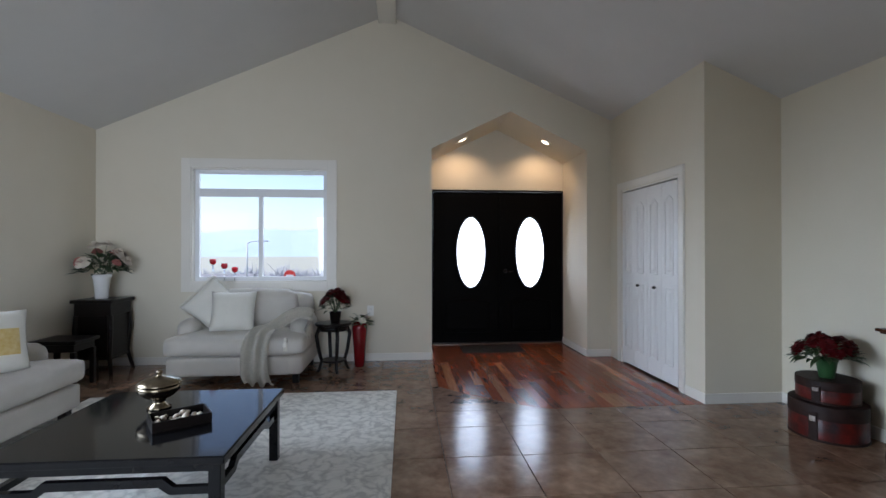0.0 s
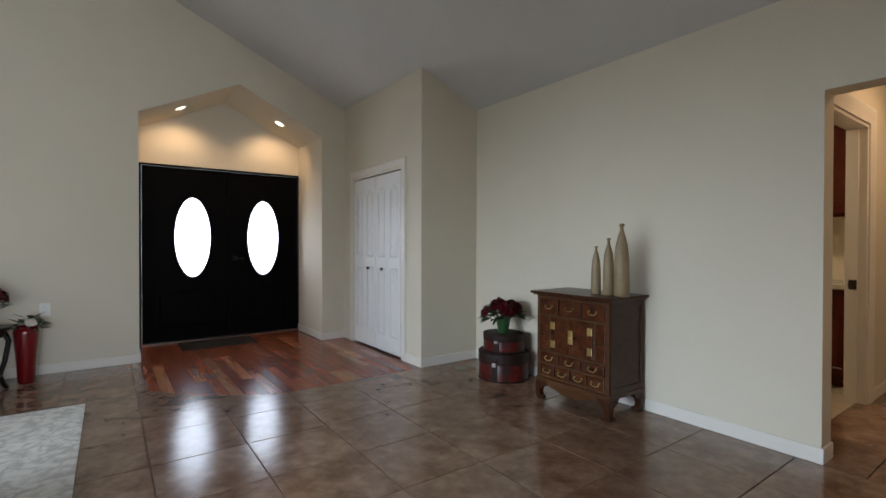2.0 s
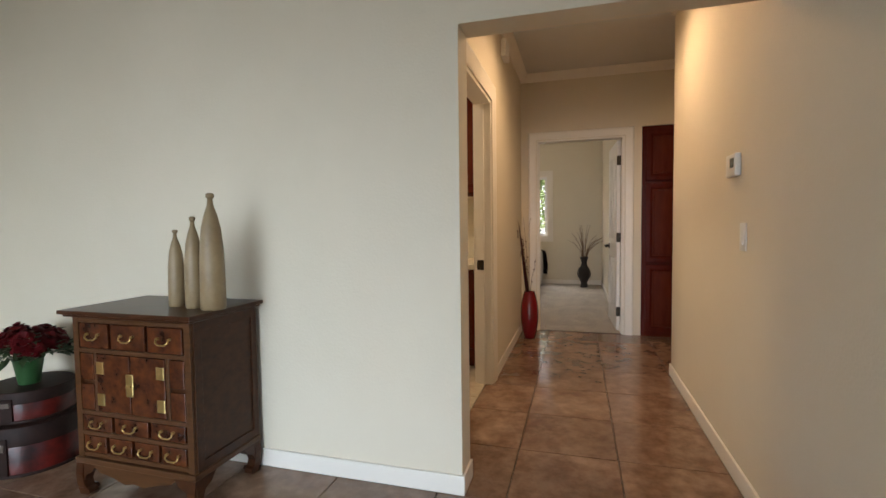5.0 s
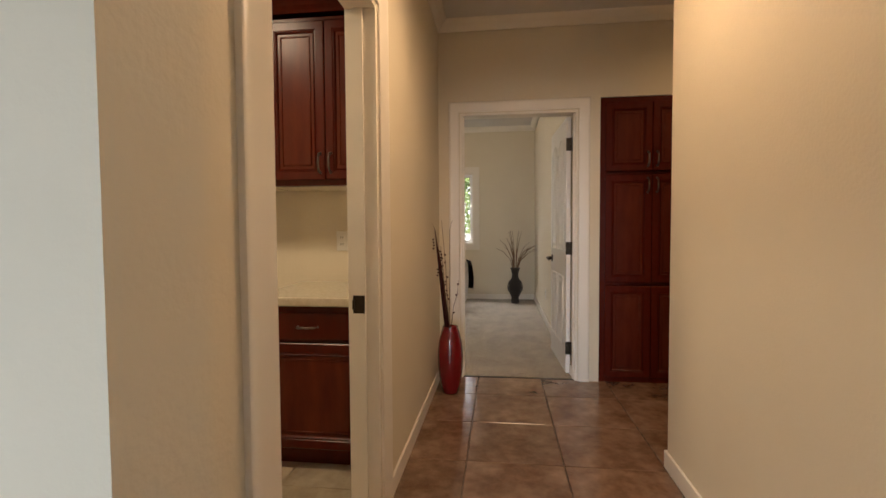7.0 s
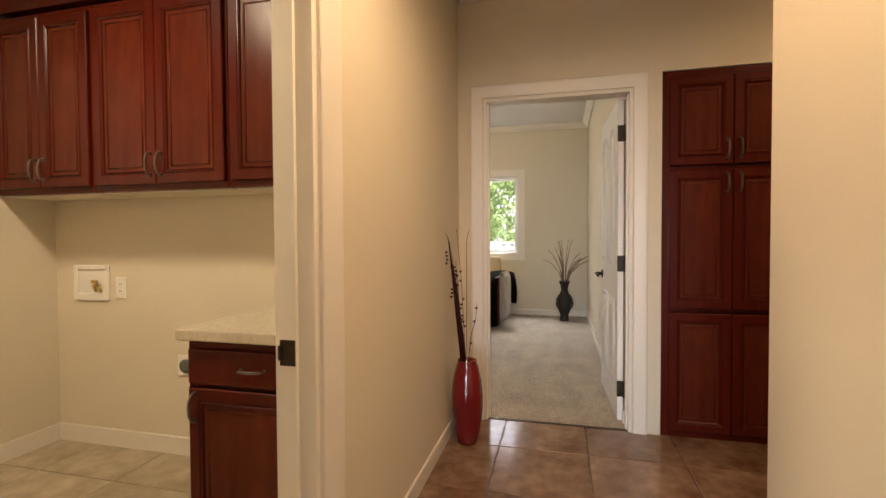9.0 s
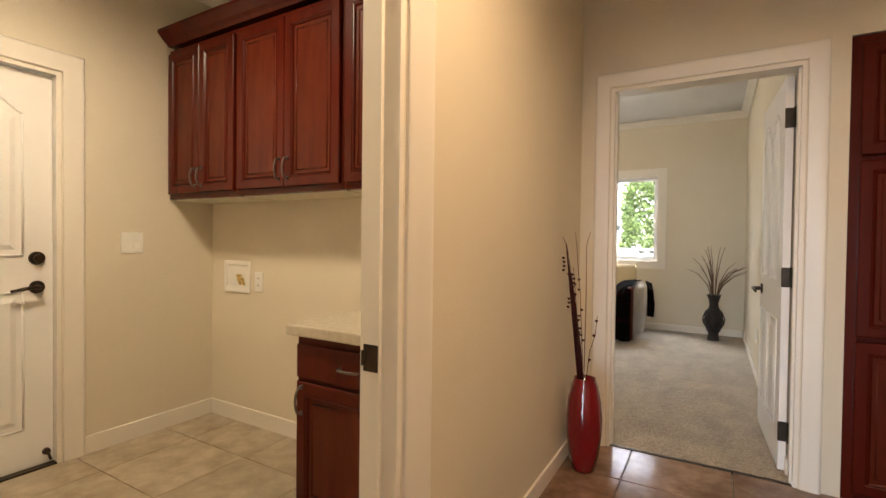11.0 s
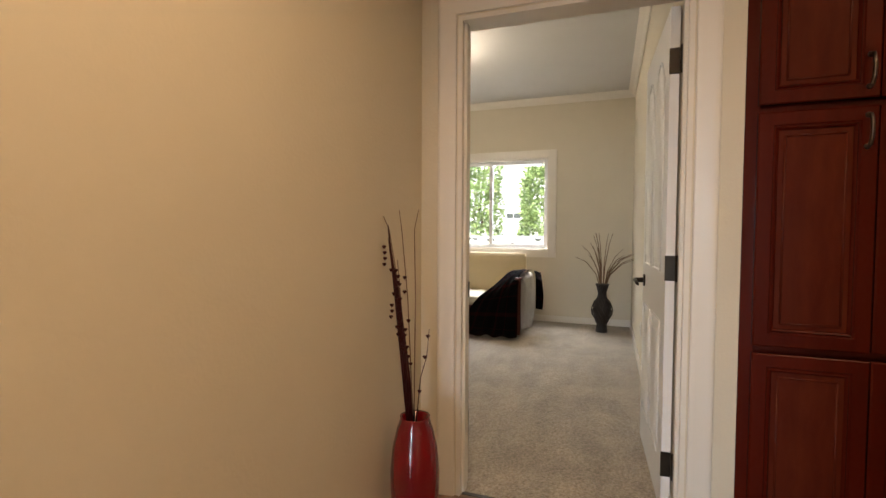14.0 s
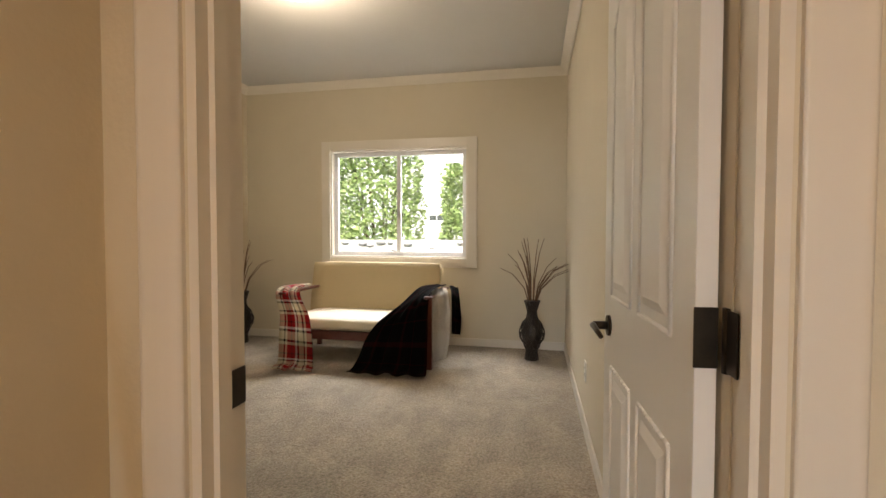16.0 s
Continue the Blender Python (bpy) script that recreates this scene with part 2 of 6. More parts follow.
def blotch(mat, scale, low, high, stretch=(1, 1, 1)):
    """A second, broad scale of lighter and darker areas over a material's own colour."""
    t = mat.node_tree
    n, l = t.nodes, t.links
    base = n["Principled BSDF"].inputs["Base Color"]
    source = base.links[0].from_socket
    co, mp, no, mr, hs = (n.new(k) for k in ("ShaderNodeTexCoord", "ShaderNodeMapping", "ShaderNodeTexNoise", "ShaderNodeMapRange", "ShaderNodeHueSaturation"))
    mp.inputs["Scale"].default_value = stretch
    no.inputs["Scale"].default_value, no.inputs["Detail"].default_value = scale, 3
    mr.inputs["From Min"].default_value, mr.inputs["From Max"].default_value = 0.35, 0.65
    mr.inputs["To Min"].default_value, mr.inputs["To Max"].default_value = low, high
    l.new(co.outputs["Object"], mp.inputs[0])
    l.new(mp.outputs[0], no.inputs["Vector"])
    l.new(no.outputs[0], mr.inputs[0])
    l.new(mr.outputs[0], hs.inputs["Value"])
    l.new(source, hs.inputs["Color"])
    l.new(hs.outputs[0], base)


blotch(M_CARPET, 3.5, 0.80, 1.12, (1, 1.6, 1))
blotch(M_TILE, 14, 0.86, 1.14)
blotch(M_LTILE, 9, 0.92, 1.06)
blotch(M_CHERRY_IN, 1.6, 0.8, 1.2, (3, 3, 0.5))
blotch(M_LINEN, 2.5, 0.95, 1.04)


def glass_material(name, colour=(1, 1, 1), rough=0.0, frosted=False):
    mat = bpy.data.materials.new(name)
    mat.use_nodes = True
    p = mat.node_tree.nodes["Principled BSDF"]
    p.inputs["Base Color"].default_value = (*colour, 1)
    p.inputs["Transmission Weight"].default_value = 1.0
    p.inputs["Roughness"].default_value = rough
    p.inputs["IOR"].default_value = 1.45 if not frosted else 1.1
    return mat


M_GLASS = glass_material("window_glass")
M_FROST = glass_material("frosted_glass", (0.97, 0.98, 1.0), 0.5, True)
M_RUBY = material("ruby_glaze", (0.50, 0.004, 0.012), 0.15, second=(0.35, 0.003, 0.008), scale=9, coat=0.5)


def rug_material():
    """Ivory rug with a faint worn floral print of two scales."""
    mat = material("ivory_floral_rug", (0.52, 0.49, 0.43), 0.95, bump=0.6, bump_scale=180)
    t = mat.node_tree
    n, l = t.nodes, t.links
    co = n.new("ShaderNodeTexCoord")
    warp = n.new("ShaderNodeTexNoise")
    warp.inputs["Scale"].default_value = 6
    l.new(co.outputs["Object"], warp.inputs["Vector"])
    add = n.new("ShaderNodeVectorMath")
    add.operation = "MULTIPLY_ADD"
    add.inputs[1].default_value = (0.22, 0.22, 0.22)
    l.new(warp.outputs["Color"], add.inputs[0])
    l.new(co.outputs["Object"], add.inputs[2])
    vo = n.new("ShaderNodeTexVoronoi")
    vo.inputs["Scale"].default_value = 17.0
    l.new(add.outputs[0], vo.inputs["Vector"])
    no = n.new("ShaderNodeTexNoise")
    no.inputs["Scale"].default_value, no.inputs["Detail"].default_value = 34.0, 6.0
    l.new(add.outputs[0], no.inputs["Vector"])
    mul = n.new("ShaderNodeMath")
    mul.operation = "MULTIPLY"
    l.new(vo.outputs["Distance"], mul.inputs[0])
    l.new(no.outputs[0], mul.inputs[1])
    r = n.new("ShaderNodeValToRGB")
    r.color_ramp.elements[0].position, r.color_ramp.elements[0].color = 0.16, (0.68, 0.65, 0.585, 1)
    r.color_ramp.elements[1].position, r.color_ramp.elements[1].color = 0.42, (0.46, 0.435, 0.39, 1)
    l.new(mul.outputs[0], r.inputs[0])
    l.new(r.outputs[0], n["Principled BSDF"].inputs["Base Color"])
    return mat


def plaid_material(name, base, bands):
    """Woven plaid: bands of colour across both ways of the cloth's own coordinates."""
    mat = material(name, base, 0.95, bump=0.5, bump_scale=200, spec=0.15)
    t = mat.node_tree
    n, l = t.nodes, t.links
    co = n.new("ShaderNodeUVMap")
    sep = n.new("ShaderNodeSeparateXYZ")
    l.new(co.outputs[0], sep.inputs[0])
    cur = None
    for k, axis in enumerate((0, 1)):
        fr = n.new("ShaderNodeMath")
        fr.operation = "FRACT"
        l.new(sep.outputs[axis], fr.inputs[0])
        r = n.new("ShaderNodeValToRGB")
        r.color_ramp.interpolation = "CONSTANT"
        while len(r.color_ramp.elements) < len(bands):
            r.color_ramp.elements.new(0.5)
        for e, (pos, c) in zip(r.color_ramp.elements, bands):
            e.position, e.color = pos, (*c, 1)
        l.new(fr.outputs[0], r.inputs[0])
        if cur is None:
            cur = r.outputs[0]
        else:
            mix = n.new("ShaderNodeMix")
            mix.data_type = "RGBA"
            mix.inputs[0].default_value = 0.5
            l.new(cur, mix.inputs[6])
            l.new(r.outputs[0], mix.inputs[7])
            cur = mix.outputs[2]
    l.new(cur, n["Principled BSDF"].inputs["Base Color"])
    return mat


M_RUG = rug_material()
CR, RD, BK, WH = (0.66, 0.60, 0.44), (0.36, 0.02, 0.025), (0.012, 0.012, 0.02), (0.72, 0.70, 0.66)
M_PLAID = plaid_material("red_white_plaid", RD, [(0, CR), (0.26, BK), (0.33, CR), (0.42, RD), (0.66, BK), (0.70, RD), (0.84, WH), (0.92, BK)])
M_PLAIDD = plaid_material("black_red_plaid", (0.02, 0.01, 0.01), [(0, (0.003, 0.003, 0.003)), (0.42, (0.03, 0.003, 0.004)), (0.52, (0.003, 0.003, 0.003)), (0.90, (0.035, 0.003, 0.004)), (0.93, (0.003, 0.003, 0.003))])
M_FLORAL = material("brown_floral_fabric", (0.050, 0.007, 0.005), 0.9, second=(0.26, 0.085, 0.045), scale=17, amount=0.82, bump=0.4, bump_scale=160, spec=0.15, detail=5)


# ---- mesh helpers ----
def box(bm, x0, y0, z0, x1, y1, z1, bevel=0.0):
    vs = [bm.verts.new(p) for p in ((x0, y0, z0), (x1, y0, z0), (x1, y1, z0), (x0, y1, z0), (x0, y0, z1), (x1, y0, z1), (x1, y1, z1), (x0, y1, z1))]
    fs = [bm.faces.new([vs[i] for i in q]) for q in ((3, 2, 1, 0), (4, 5, 6, 7), (0, 1, 5, 4), (1, 2, 6, 5), (2, 3, 7, 6), (3, 0, 4, 7))]
    if bevel:
        es = list({e for f in fs for e in f.edges})
        bmesh.ops.bevel(bm, geom=es, offset=bevel, segments=2, profile=0.5, affect="EDGES")


def prism(bm, pts, axis, a, b):
    """A polygon, given in the two other axes in order, drawn out along one axis from a to b."""
    def at(u, v, w):
        return {"x": (w, u, v), "y": (u, w, v), "z": (u, v, w)}[axis]
    lo = [bm.verts.new(at(u, v, a)) for u, v in pts]
    hi = [bm.verts.new(at(u, v, b)) for u, v in pts]
    bm.faces.new(lo[::-1])
    bm.faces.new(hi)
    for i in range(len(pts)):
        j = (i + 1) % len(pts)
        bm.faces.new((lo[i], lo[j], hi[j], hi[i]))


def lathe(bm, profile, seg=24, centre=(0, 0), power=None):
    """Turned shape from (radius, height) pairs, closed top and bottom."""
    rings = []
    for r, z in profile:
        ring = []
        for k in range(seg):
            a = 2 * math.pi * k / seg
            ring.append(bm.verts.new((centre[0] + r * math.cos(a), centre[1] + r * math.sin(a), z)))
        rings.append(ring)
    for r0, r1 in zip(rings, rings[1:]):
        for k in range(seg):
            f = bm.faces.new((r0[k], r0[(k + 1) % seg], r1[(k + 1) % seg], r1[k]))
            f.smooth = True
    bm.faces.new(rings[0][::-1])
    bm.faces.new(rings[-1])


def tube(bm, pts, r0, r1=None, seg=6):
    """A round rod along points, tapering from r0 to r1."""
    r1 = r0 if r1 is None else r1
    pts = [Vector(p) for p in pts]
    rings = []
    for i, p in enumerate(pts):
        d = (pts[min(i + 1, len(pts) - 1)] - pts[max(i - 1, 0)]).normalized()
        u = d.cross(Vector((0.31, 0.95, 0.05))).normalized() if abs(d.y) < 0.9 else d.cross(Vector((1, 0, 0))).normalized()
        v = d.cross(u)
        r = r0 + (r1 - r0) * i / (len(pts) - 1)
        rings.append([bm.verts.new(p + r * (math.cos(2 * math.pi * k / seg) * u + math.sin(2 * math.pi * k / seg) * v)) for k in range(seg)])
    for a, b in zip(rings, rings[1:]):
        for k in range(seg):
            f = bm.faces.new((a[k], b[k], b[(k + 1) % seg], a[(k + 1) % seg]))
            f.smooth = True
    bm.faces.new(rings[0])
    bm.faces.new(rings[-1][::-1])


def soft_box(bm, x0, y0, z0, x1, y1, z1, puff=0.02, r=0.05, n=8, wob=0.0):
    """An upholstered block: rounded edges and slightly swollen faces."""
    c = Vector(((x0 + x1) / 2, (y0 + y1) / 2, (z0 + z1) / 2))
    h = Vector(((x1 - x0) / 2, (y1 - y0) / 2, (z1 - z0) / 2))
    known, n = {}, n + 1

    def at(p):
        key = tuple(round(c, 5) for c in p)
        if key not in known:
            known[key] = bm.verts.new(p)
        return known[key]
    for axis in range(3):
        for sgn in (-1, 1):
            def q(i, j):
                p = [0, 0, 0]
                p[axis], p[(axis + 1) % 3], p[(axis + 2) % 3] = sgn, 2 * i / n - 1, 2 * j / n - 1
                return at(p)
            for i in range(n):
                for j in range(n):
                    f = (q(i, j), q(i + 1, j), q(i + 1, j + 1), q(i, j + 1))
                    bm.faces.new(f if sgn > 0 else f[::-1])
    made = list(known.values())
    for v in made:
        u = v.co.copy()
        q = Vector([u[i] * h[i] for i in range(3)])
        inner = Vector([max(-h[i] + r, min(h[i] - r, q[i])) for i in range(3)])
        d = q - inner
        if d.length > 1e-6:
            q = inner + d.normalized() * min(r, d.length)
        for i in range(3):
            if abs(u[i]) > 0.999:
                j, k = (i + 1) % 3, (i + 2) % 3
                q[i] += math.copysign(puff, u[i]) * (1 - u[j] ** 2) * (1 - u[k] ** 2)
        if wob:
            q += noise.noise_vector((q + c) * 5) * wob
        v.co = c + q
    for v in made:
        for f in v.link_faces:
            f.smooth = True


def pillow_mesh(bm, w, h, t, m, n=12):
    """A scatter cushion with pinched edges and drawn-in sides, in its own plane, placed by m."""
    for side in (1, -1):
        grid = []
        for i in range(n + 1):
            row = []
            for j in range(n + 1):
                u, v = 2 * i / n - 1, 2 * j / n - 1
                k = 1 - 0.07 * (1 - v * v) * abs(u)
                k2 = 1 - 0.07 * (1 - u * u) * abs(v)
                d = side * t / 2 * max(0.0, (1 - u ** 4) * (1 - v ** 4)) ** 0.6
                d += 0.006 * noise.noise(Vector((u * 3, v * 3, side))) * (1 - u ** 4) * (1 - v ** 4)
                row.append(bm.verts.new(m @ Vector((u * w / 2 * k, d, v * h / 2 * k2))))
            grid.append(row)
        for i in range(n):
            for j in range(n):
                q = (grid[i][j], grid[i + 1][j], grid[i + 1][j + 1], grid[i][j + 1])
                f = bm.faces.new(q if side < 0 else q[::-1])
                f.smooth = True
    bmesh.ops.remove_doubles(bm, verts=bm.verts[:], dist=0.0004)


def curve_at(pts, k):
    """A point on the smooth curve through pts, k from 0 to 1."""
    x = k * (len(pts) - 1)
    i = min(int(x), len(pts) - 2)
    f = x - i
    p0, p1, p2, p3 = (Vector(pts[max(0, min(len(pts) - 1, i + d))]) for d in (-1, 0, 1, 2))
    return 0.5 * (2 * p1 + (p2 - p0) * f + (2 * p0 - 5 * p1 + 4 * p2 - p3) * f * f + (3 * p1 - p0 - 3 * p2 + p3) * f ** 3)


def drape(bm, left, right, depth, folds, rep, seed, thick=0.009, n=48, w=28):
    """A cloth hung between two edge curves, with folds and creases between them; uv for its weave."""
    uv = bm.loops.layers.uv.verify()
    grid = []
    for i in range(n + 1):
        k = i / n
        a, b = curve_at(left, k), curve_at(right, k)
        d = curve_at(left, min(1, k + 0.03)) + curve_at(right, min(1, k + 0.03)) - curve_at(left, max(0, k - 0.03)) - curve_at(right, max(0, k - 0.03))
        nrm = (b - a).cross(d).normalized()
        if nrm.x + 0.6 * nrm.y > 0.3 or nrm.z < -0.5:
            nrm = -nrm
        if abs(nrm.z) > 0.6:
            nrm = Vector((nrm.x, nrm.y, abs(nrm.z)))
        row = []
        for j in range(w + 1):
            u = j / w
            edge = 0.35 + 0.65 * math.sin(math.pi * u)
            wave = math.sin(2 * math.pi * folds * (u + 0.10 * math.sin(4 * k + seed))) + 1.3 * noise.noise(Vector((u * 5, k * 8, seed)))
            row.append(bm.verts.new(a.lerp(b, u) + nrm * depth * (0.9 + wave * 0.6 * edge)))
        grid.append(row)
    for i in range(n):
        for j in range(w):
            f = bm.faces.new((grid[i][j], grid[i + 1][j], grid[i + 1][j + 1], grid[i][j + 1]))
            f.smooth = True
            for lp, (p, q) in zip(f.loops, ((i, j), (i + 1, j), (i + 1, j + 1), (i, j + 1))):
                lp[uv].uv = (q / w * rep[0], p / n * rep[1])
    bmesh.ops.solidify(bm, geom=bm.faces[:], thickness=thick)


def mesh_of(bm, name, mat):
    bmesh.ops.recalc_face_normals(bm, faces=bm.faces[:])
    me = bpy.data.meshes.new(name)
    bm.to_mesh(me)
    bm.free()
    me.materials.append(mat)
    return me


def part(name, bm, mat, parent, label="", m=None):
    """Links a bmesh as one mesh object under a thing or a part."""
    ob = new(name, mesh_of(bm, name, mat))
    ob.parent = parent
    if m is not None:
        ob.matrix_basis = m
    if label:
        tagged(ob, label)
    return ob


def thing(name, label, category, m, group=""):
    ob = new(name)
    ob.empty_display_size = 0.1
    ob.matrix_basis = m
    return tagged(ob, label, category, group)


def solid(name, bm, mat, label, category, m=None, group="", kind=""):
    """A thing, or a piece of the setting, of one mesh."""
    ob = new(name, mesh_of(bm, name, mat))
    if m is not None:
        ob.matrix_basis = m
    return tagged(ob, label, category, group, kind)


def boxes(*rows, bevel=0.0):
    bm = bmesh.new()
    for r in rows:
        box(bm, *r, bevel=bevel)
    return bm


def rods(*rows):
    bm = bmesh.new()
    for pts, r in rows:
        tube(bm, pts, r, seg=8)
    return bm


def turned(profile, seg=24, centre=(0, 0)):
    bm = bmesh.new()
    lathe(bm, profile, seg, centre)
    return bm


def structure(name, bm, mat, label):
    return solid(name, bm, mat, label, name.split("_")[0], kind="structure")


# ---- the setting ----
RX, RZ, SL = 0.60, 3.96, 0.437          # ridge of the living room's ceiling
XL, XM, YE, YB = -2.57, 3.905, 5.63, -3.0  # left wall, chest wall, entry wall, back wall
HL, HR = 1.17, -0.10                   # hall's two sides
XE, XB, BY0, BY1 = 7.12, 11.25, 0.143, 3.68  # end wall, bedroom's far wall and sides
LX, LY = 6.26, 3.38                    # laundry's cabinet wall and garage-door wall
T = 0.12


def roof_z(x):
    return RZ - SL * abs(x - RX)


def gable(bm, x0, x1, z0, y0, y1):
    """A stretch of wall whose top follows the sloped ceiling."""
    prism(bm, [(x0, z0), (x1, z0), (x1, roof_z(x1)), (x0, roof_z(x0))], "y", y0, y1)


# entry wall with the window and the peaked opening of the foyer
NX0, NX1, NXP, NZ, NP = 1.10, 2.945, 2.02, 2.44, 2.89
bm = bmesh.new()
W = (-1.57, -0.08, 0.90, 2.18)
gable(bm, XL - T, W[0], 0, YE, YE + T)
box(bm, W[0], YE, 0, W[1], YE + T, W[2])
gable(bm, W[0], W[1], W[3], YE, YE + T)
gable(bm, W[1], RX, 0, YE, YE + T)
gable(bm, RX, NX0, 0, YE, YE + T)
prism(bm, [(NX0, NZ), (NXP, NP), (NXP, roof_z(NXP)), (NX0, roof_z(NX0))], "y", YE, YE + T)
prism(bm, [(NXP, NP), (NX1, NZ), (NX1, roof_z(NX1)), (NXP, roof_z(NXP))], "y", YE, YE + T)
gable(bm, NX1, XM + T, 0, YE, YE + T)
structure("wall_entry", bm, M_WALL, "warm beige painted gable wall round the foyer")
YD = 6.47
bm = boxes((NX0 - T, YE + T, 0, NX0, YD + T, NZ + 0.1), (NX1, YE + T, 0, NX1 + T, YD + T, NZ + 0.1))
prism(bm, [(NX0, 2.075), (NX1, 2.075), (NX1, NZ), (NXP, NP), (NX0, NZ)], "y", YD, YD + T)
structure("wall_foyer", bm, M_WALL, "beige walls of the recessed foyer")
bm = bmesh.new()
prism(bm, [(NX0, NZ), (NXP, NP), (NXP, NP + 0.1), (NX0 - T, NZ + 0.1), (NX0 - T, NZ)], "y", YE + T, YD)
prism(bm, [(NXP, NP), (NX1, NZ), (NX1 + T, NZ), (NX1 + T, NZ + 0.1), (NXP, NP + 0.1)], "y", YE + T, YD)
structure("ceiling_foyer", bm, M_WALL, "peaked beige foyer ceiling")

# unseen slab added outside to block direct sun at the side opening
structure("roof_eave", boxes((-4.0, -0.3, 2.16, XL - T, 4.1, 2.26)), M_TRIM, "added unseen slab that keeps sun out of the glazed side opening")
# left wall with a tall glazed opening, back wall with a window
structure("wall_left", boxes((XL - T, YB, 0, XL, 0.35, 2.58), (XL - T, 3.45, 0, XL, YE, 2.58), (XL - T, 0.35, 2.12, XL, 3.45, 2.58)), M_WALL, "beige wall beside the sofa")
bm = bmesh.new()
gable(bm, XL - T, -1.95, 0, YB - T, YB)
gable(bm, 1.55, 3.0, 0, YB - T, YB)
box(bm, -1.95, YB - T, 0, 1.55, YB, 0.5)
gable(bm, -1.95, RX, 2.5, YB - T, YB)
gable(bm, RX, 1.55, 2.5, YB - T, YB)
structure("wall_back", bm, M_WALL, "beige back wall with a wide window opening")

# chest wall, closet box, wall over the hall's opening
bm = boxes((XM, 1.05, 0, XM + 0.15, 3.885 + T, 2.60), (XM, HR, 1.966, XM + 0.15, 1.05, 2.60))
structure("wall_chest", bm, M_WALL, "beige wall with the opening to the hall")
CY0, CY1, CZ = 4.24, 5.34, 1.93
bm = bmesh.new()
for y0, y1, z0 in ((3.885, CY0, 0), (CY0, CY1, CZ), (CY1, YE, 0)):
    prism(bm, [(3.235, z0), (3.235 + T, z0), (3.235 + T, roof_z(3.355)), (3.235, roof_z(3.235))], "y", y0, y1)
prism(bm, [(3.355, 0), (XM + T, 0), (XM + T, roof_z(XM + T)), (3.355, roof_z(3.355))], "y", 3.885, 3.885 + T)
box(bm, XM, 3.885 + T, 0, XM + T, YE, 2.5)
structure("wall_closet", bm, M_WALL, "beige walls of the coat closet")

# hall's walls
LO0, LO1, LOZ = 4.452, 5.312, 2.02
bm = boxes((XM + 0.15, HL, 0, LO0, HL + T, 2.73), (LO1, HL, 0, XE, HL + T, 2.73), (LO0, HL, LOZ, LO1, HL + T, 2.73))
structure("wall_hall_laundry_side", bm, M_WALL, "tan-lit beige hall wall with the laundry doorway")
bm = boxes((3.0, HR - T, 0, 5.84, HR, 2.76))
box(bm, 3.0, YB, 0, 3.0 + T, HR - T, 3.0)
structure("wall_hall_thermostat_side", bm, M_WALL, "beige wall with thermostat and light switch")
DO0, DO1, DOZ = 0.122, 1.005, 2.04
bm = boxes((XE, DO1, 0, XE + T, BY1, 2.82), (XE, DO0, DOZ, XE + T, DO1, 2.82), (XE, -0.037, 0, XE + T, DO0, 2.82),
           (XE, -0.775, 2.125, XE + T, -0.037, 2.82), (XE, -1.75, 0, XE + T, -0.775, 2.82))
structure("wall_hall_end", bm, M_WALL, "beige end wall with the bedroom doorway")
structure("wall_hall_recess", boxes((5.72, -1.75 - T, 0, XE + T, -1.75, 2.76), (5.72, -1.75, 0, 5.84, HR - T, 2.76)), M_WALL, "beige walls of the hall's side recess")

# laundry and bedroom walls
GO0, GO1, GOZ = 4.53, 5.425, 2.0
structure("wall_laundry", boxes((LX, HL + T, 0, LX + T, LY + T, 2.76), (GO1, LY, 0, LX, LY + T, 2.76), (GO0, LY, GOZ, GO1, LY + T, 2.76),
          (XM + T, LY, 0, GO0, LY + T, 2.76), (XM + 0.15, HL + T, 0, XM + 0.2, LY, 2.76)), M_WALL, "pale beige laundry walls")
BW = (1.14, 2.66, 0.92, 2.08)
structure("wall_bedroom", boxes((XB, BY0 - T, 0, XB + T, BW[0], 2.82), (XB, BW[1], 0, XB + T, BY1 + T, 2.82), (XB, BW[0], 0, XB + T, BW[1], BW[2]),
          (XB, BW[0], BW[3], XB + T, BW[1], 2.82), (XE + T, BY0 - T, 0, XB, BY0, 2.82), (XE + T, BY1, 0, XB, BY1 + T, 2.82)), M_WALL, "beige bedroom walls")

# ceilings
bm = bmesh.new()
for sgn, x1 in ((-1, XL - T), (1, XM + T)):
    prism(bm, [(RX, RZ), (x1, roof_z(x1)), (x1, roof_z(x1) + 0.1), (RX, RZ + 0.1)], "y", YB - T, YE + T)
structure("ceiling_living", bm, M_CEIL, "white vaulted ceiling")
structure("ceiling_hall", boxes((XM + 0.15, -1.75 - T, 2.73, XE, HL + T, 2.83), (XM + 0.122, HR - T, 2.602, XM + 0.149, LY + T, 2.86)), M_CEIL, "white flat hall ceiling")
structure("ceiling_laundry", boxes((XM + 0.15, HL + T, 2.76, LX + T, LY + T, 2.86)), M_CEIL, "white flat laundry ceiling")
structure("ceiling_bedroom", boxes((XE + T, BY0 - T, 2.82, XB + T, BY1 + T, 2.92)), M_CEIL, "white flat bedroom ceiling")
solid("ceiling_beam", boxes((0.49, YB, 3.86, 0.69, YE, 3.97), bevel=0.006), M_TRIM, "white boxed beam along the ridge", "beam", kind="structure")

# crown moulding
def crown(bm, axis, a, b, w, z, sgn, s=0.075):
    pts = [(w, z), (w, z - s), (w + sgn * 0.012, z - s), (w + sgn * s * 0.45, z - s * 0.55), (w + sgn * s * 0.9, z - 0.012), (w + sgn * s, z)]
    prism(bm, pts, axis, a, b)


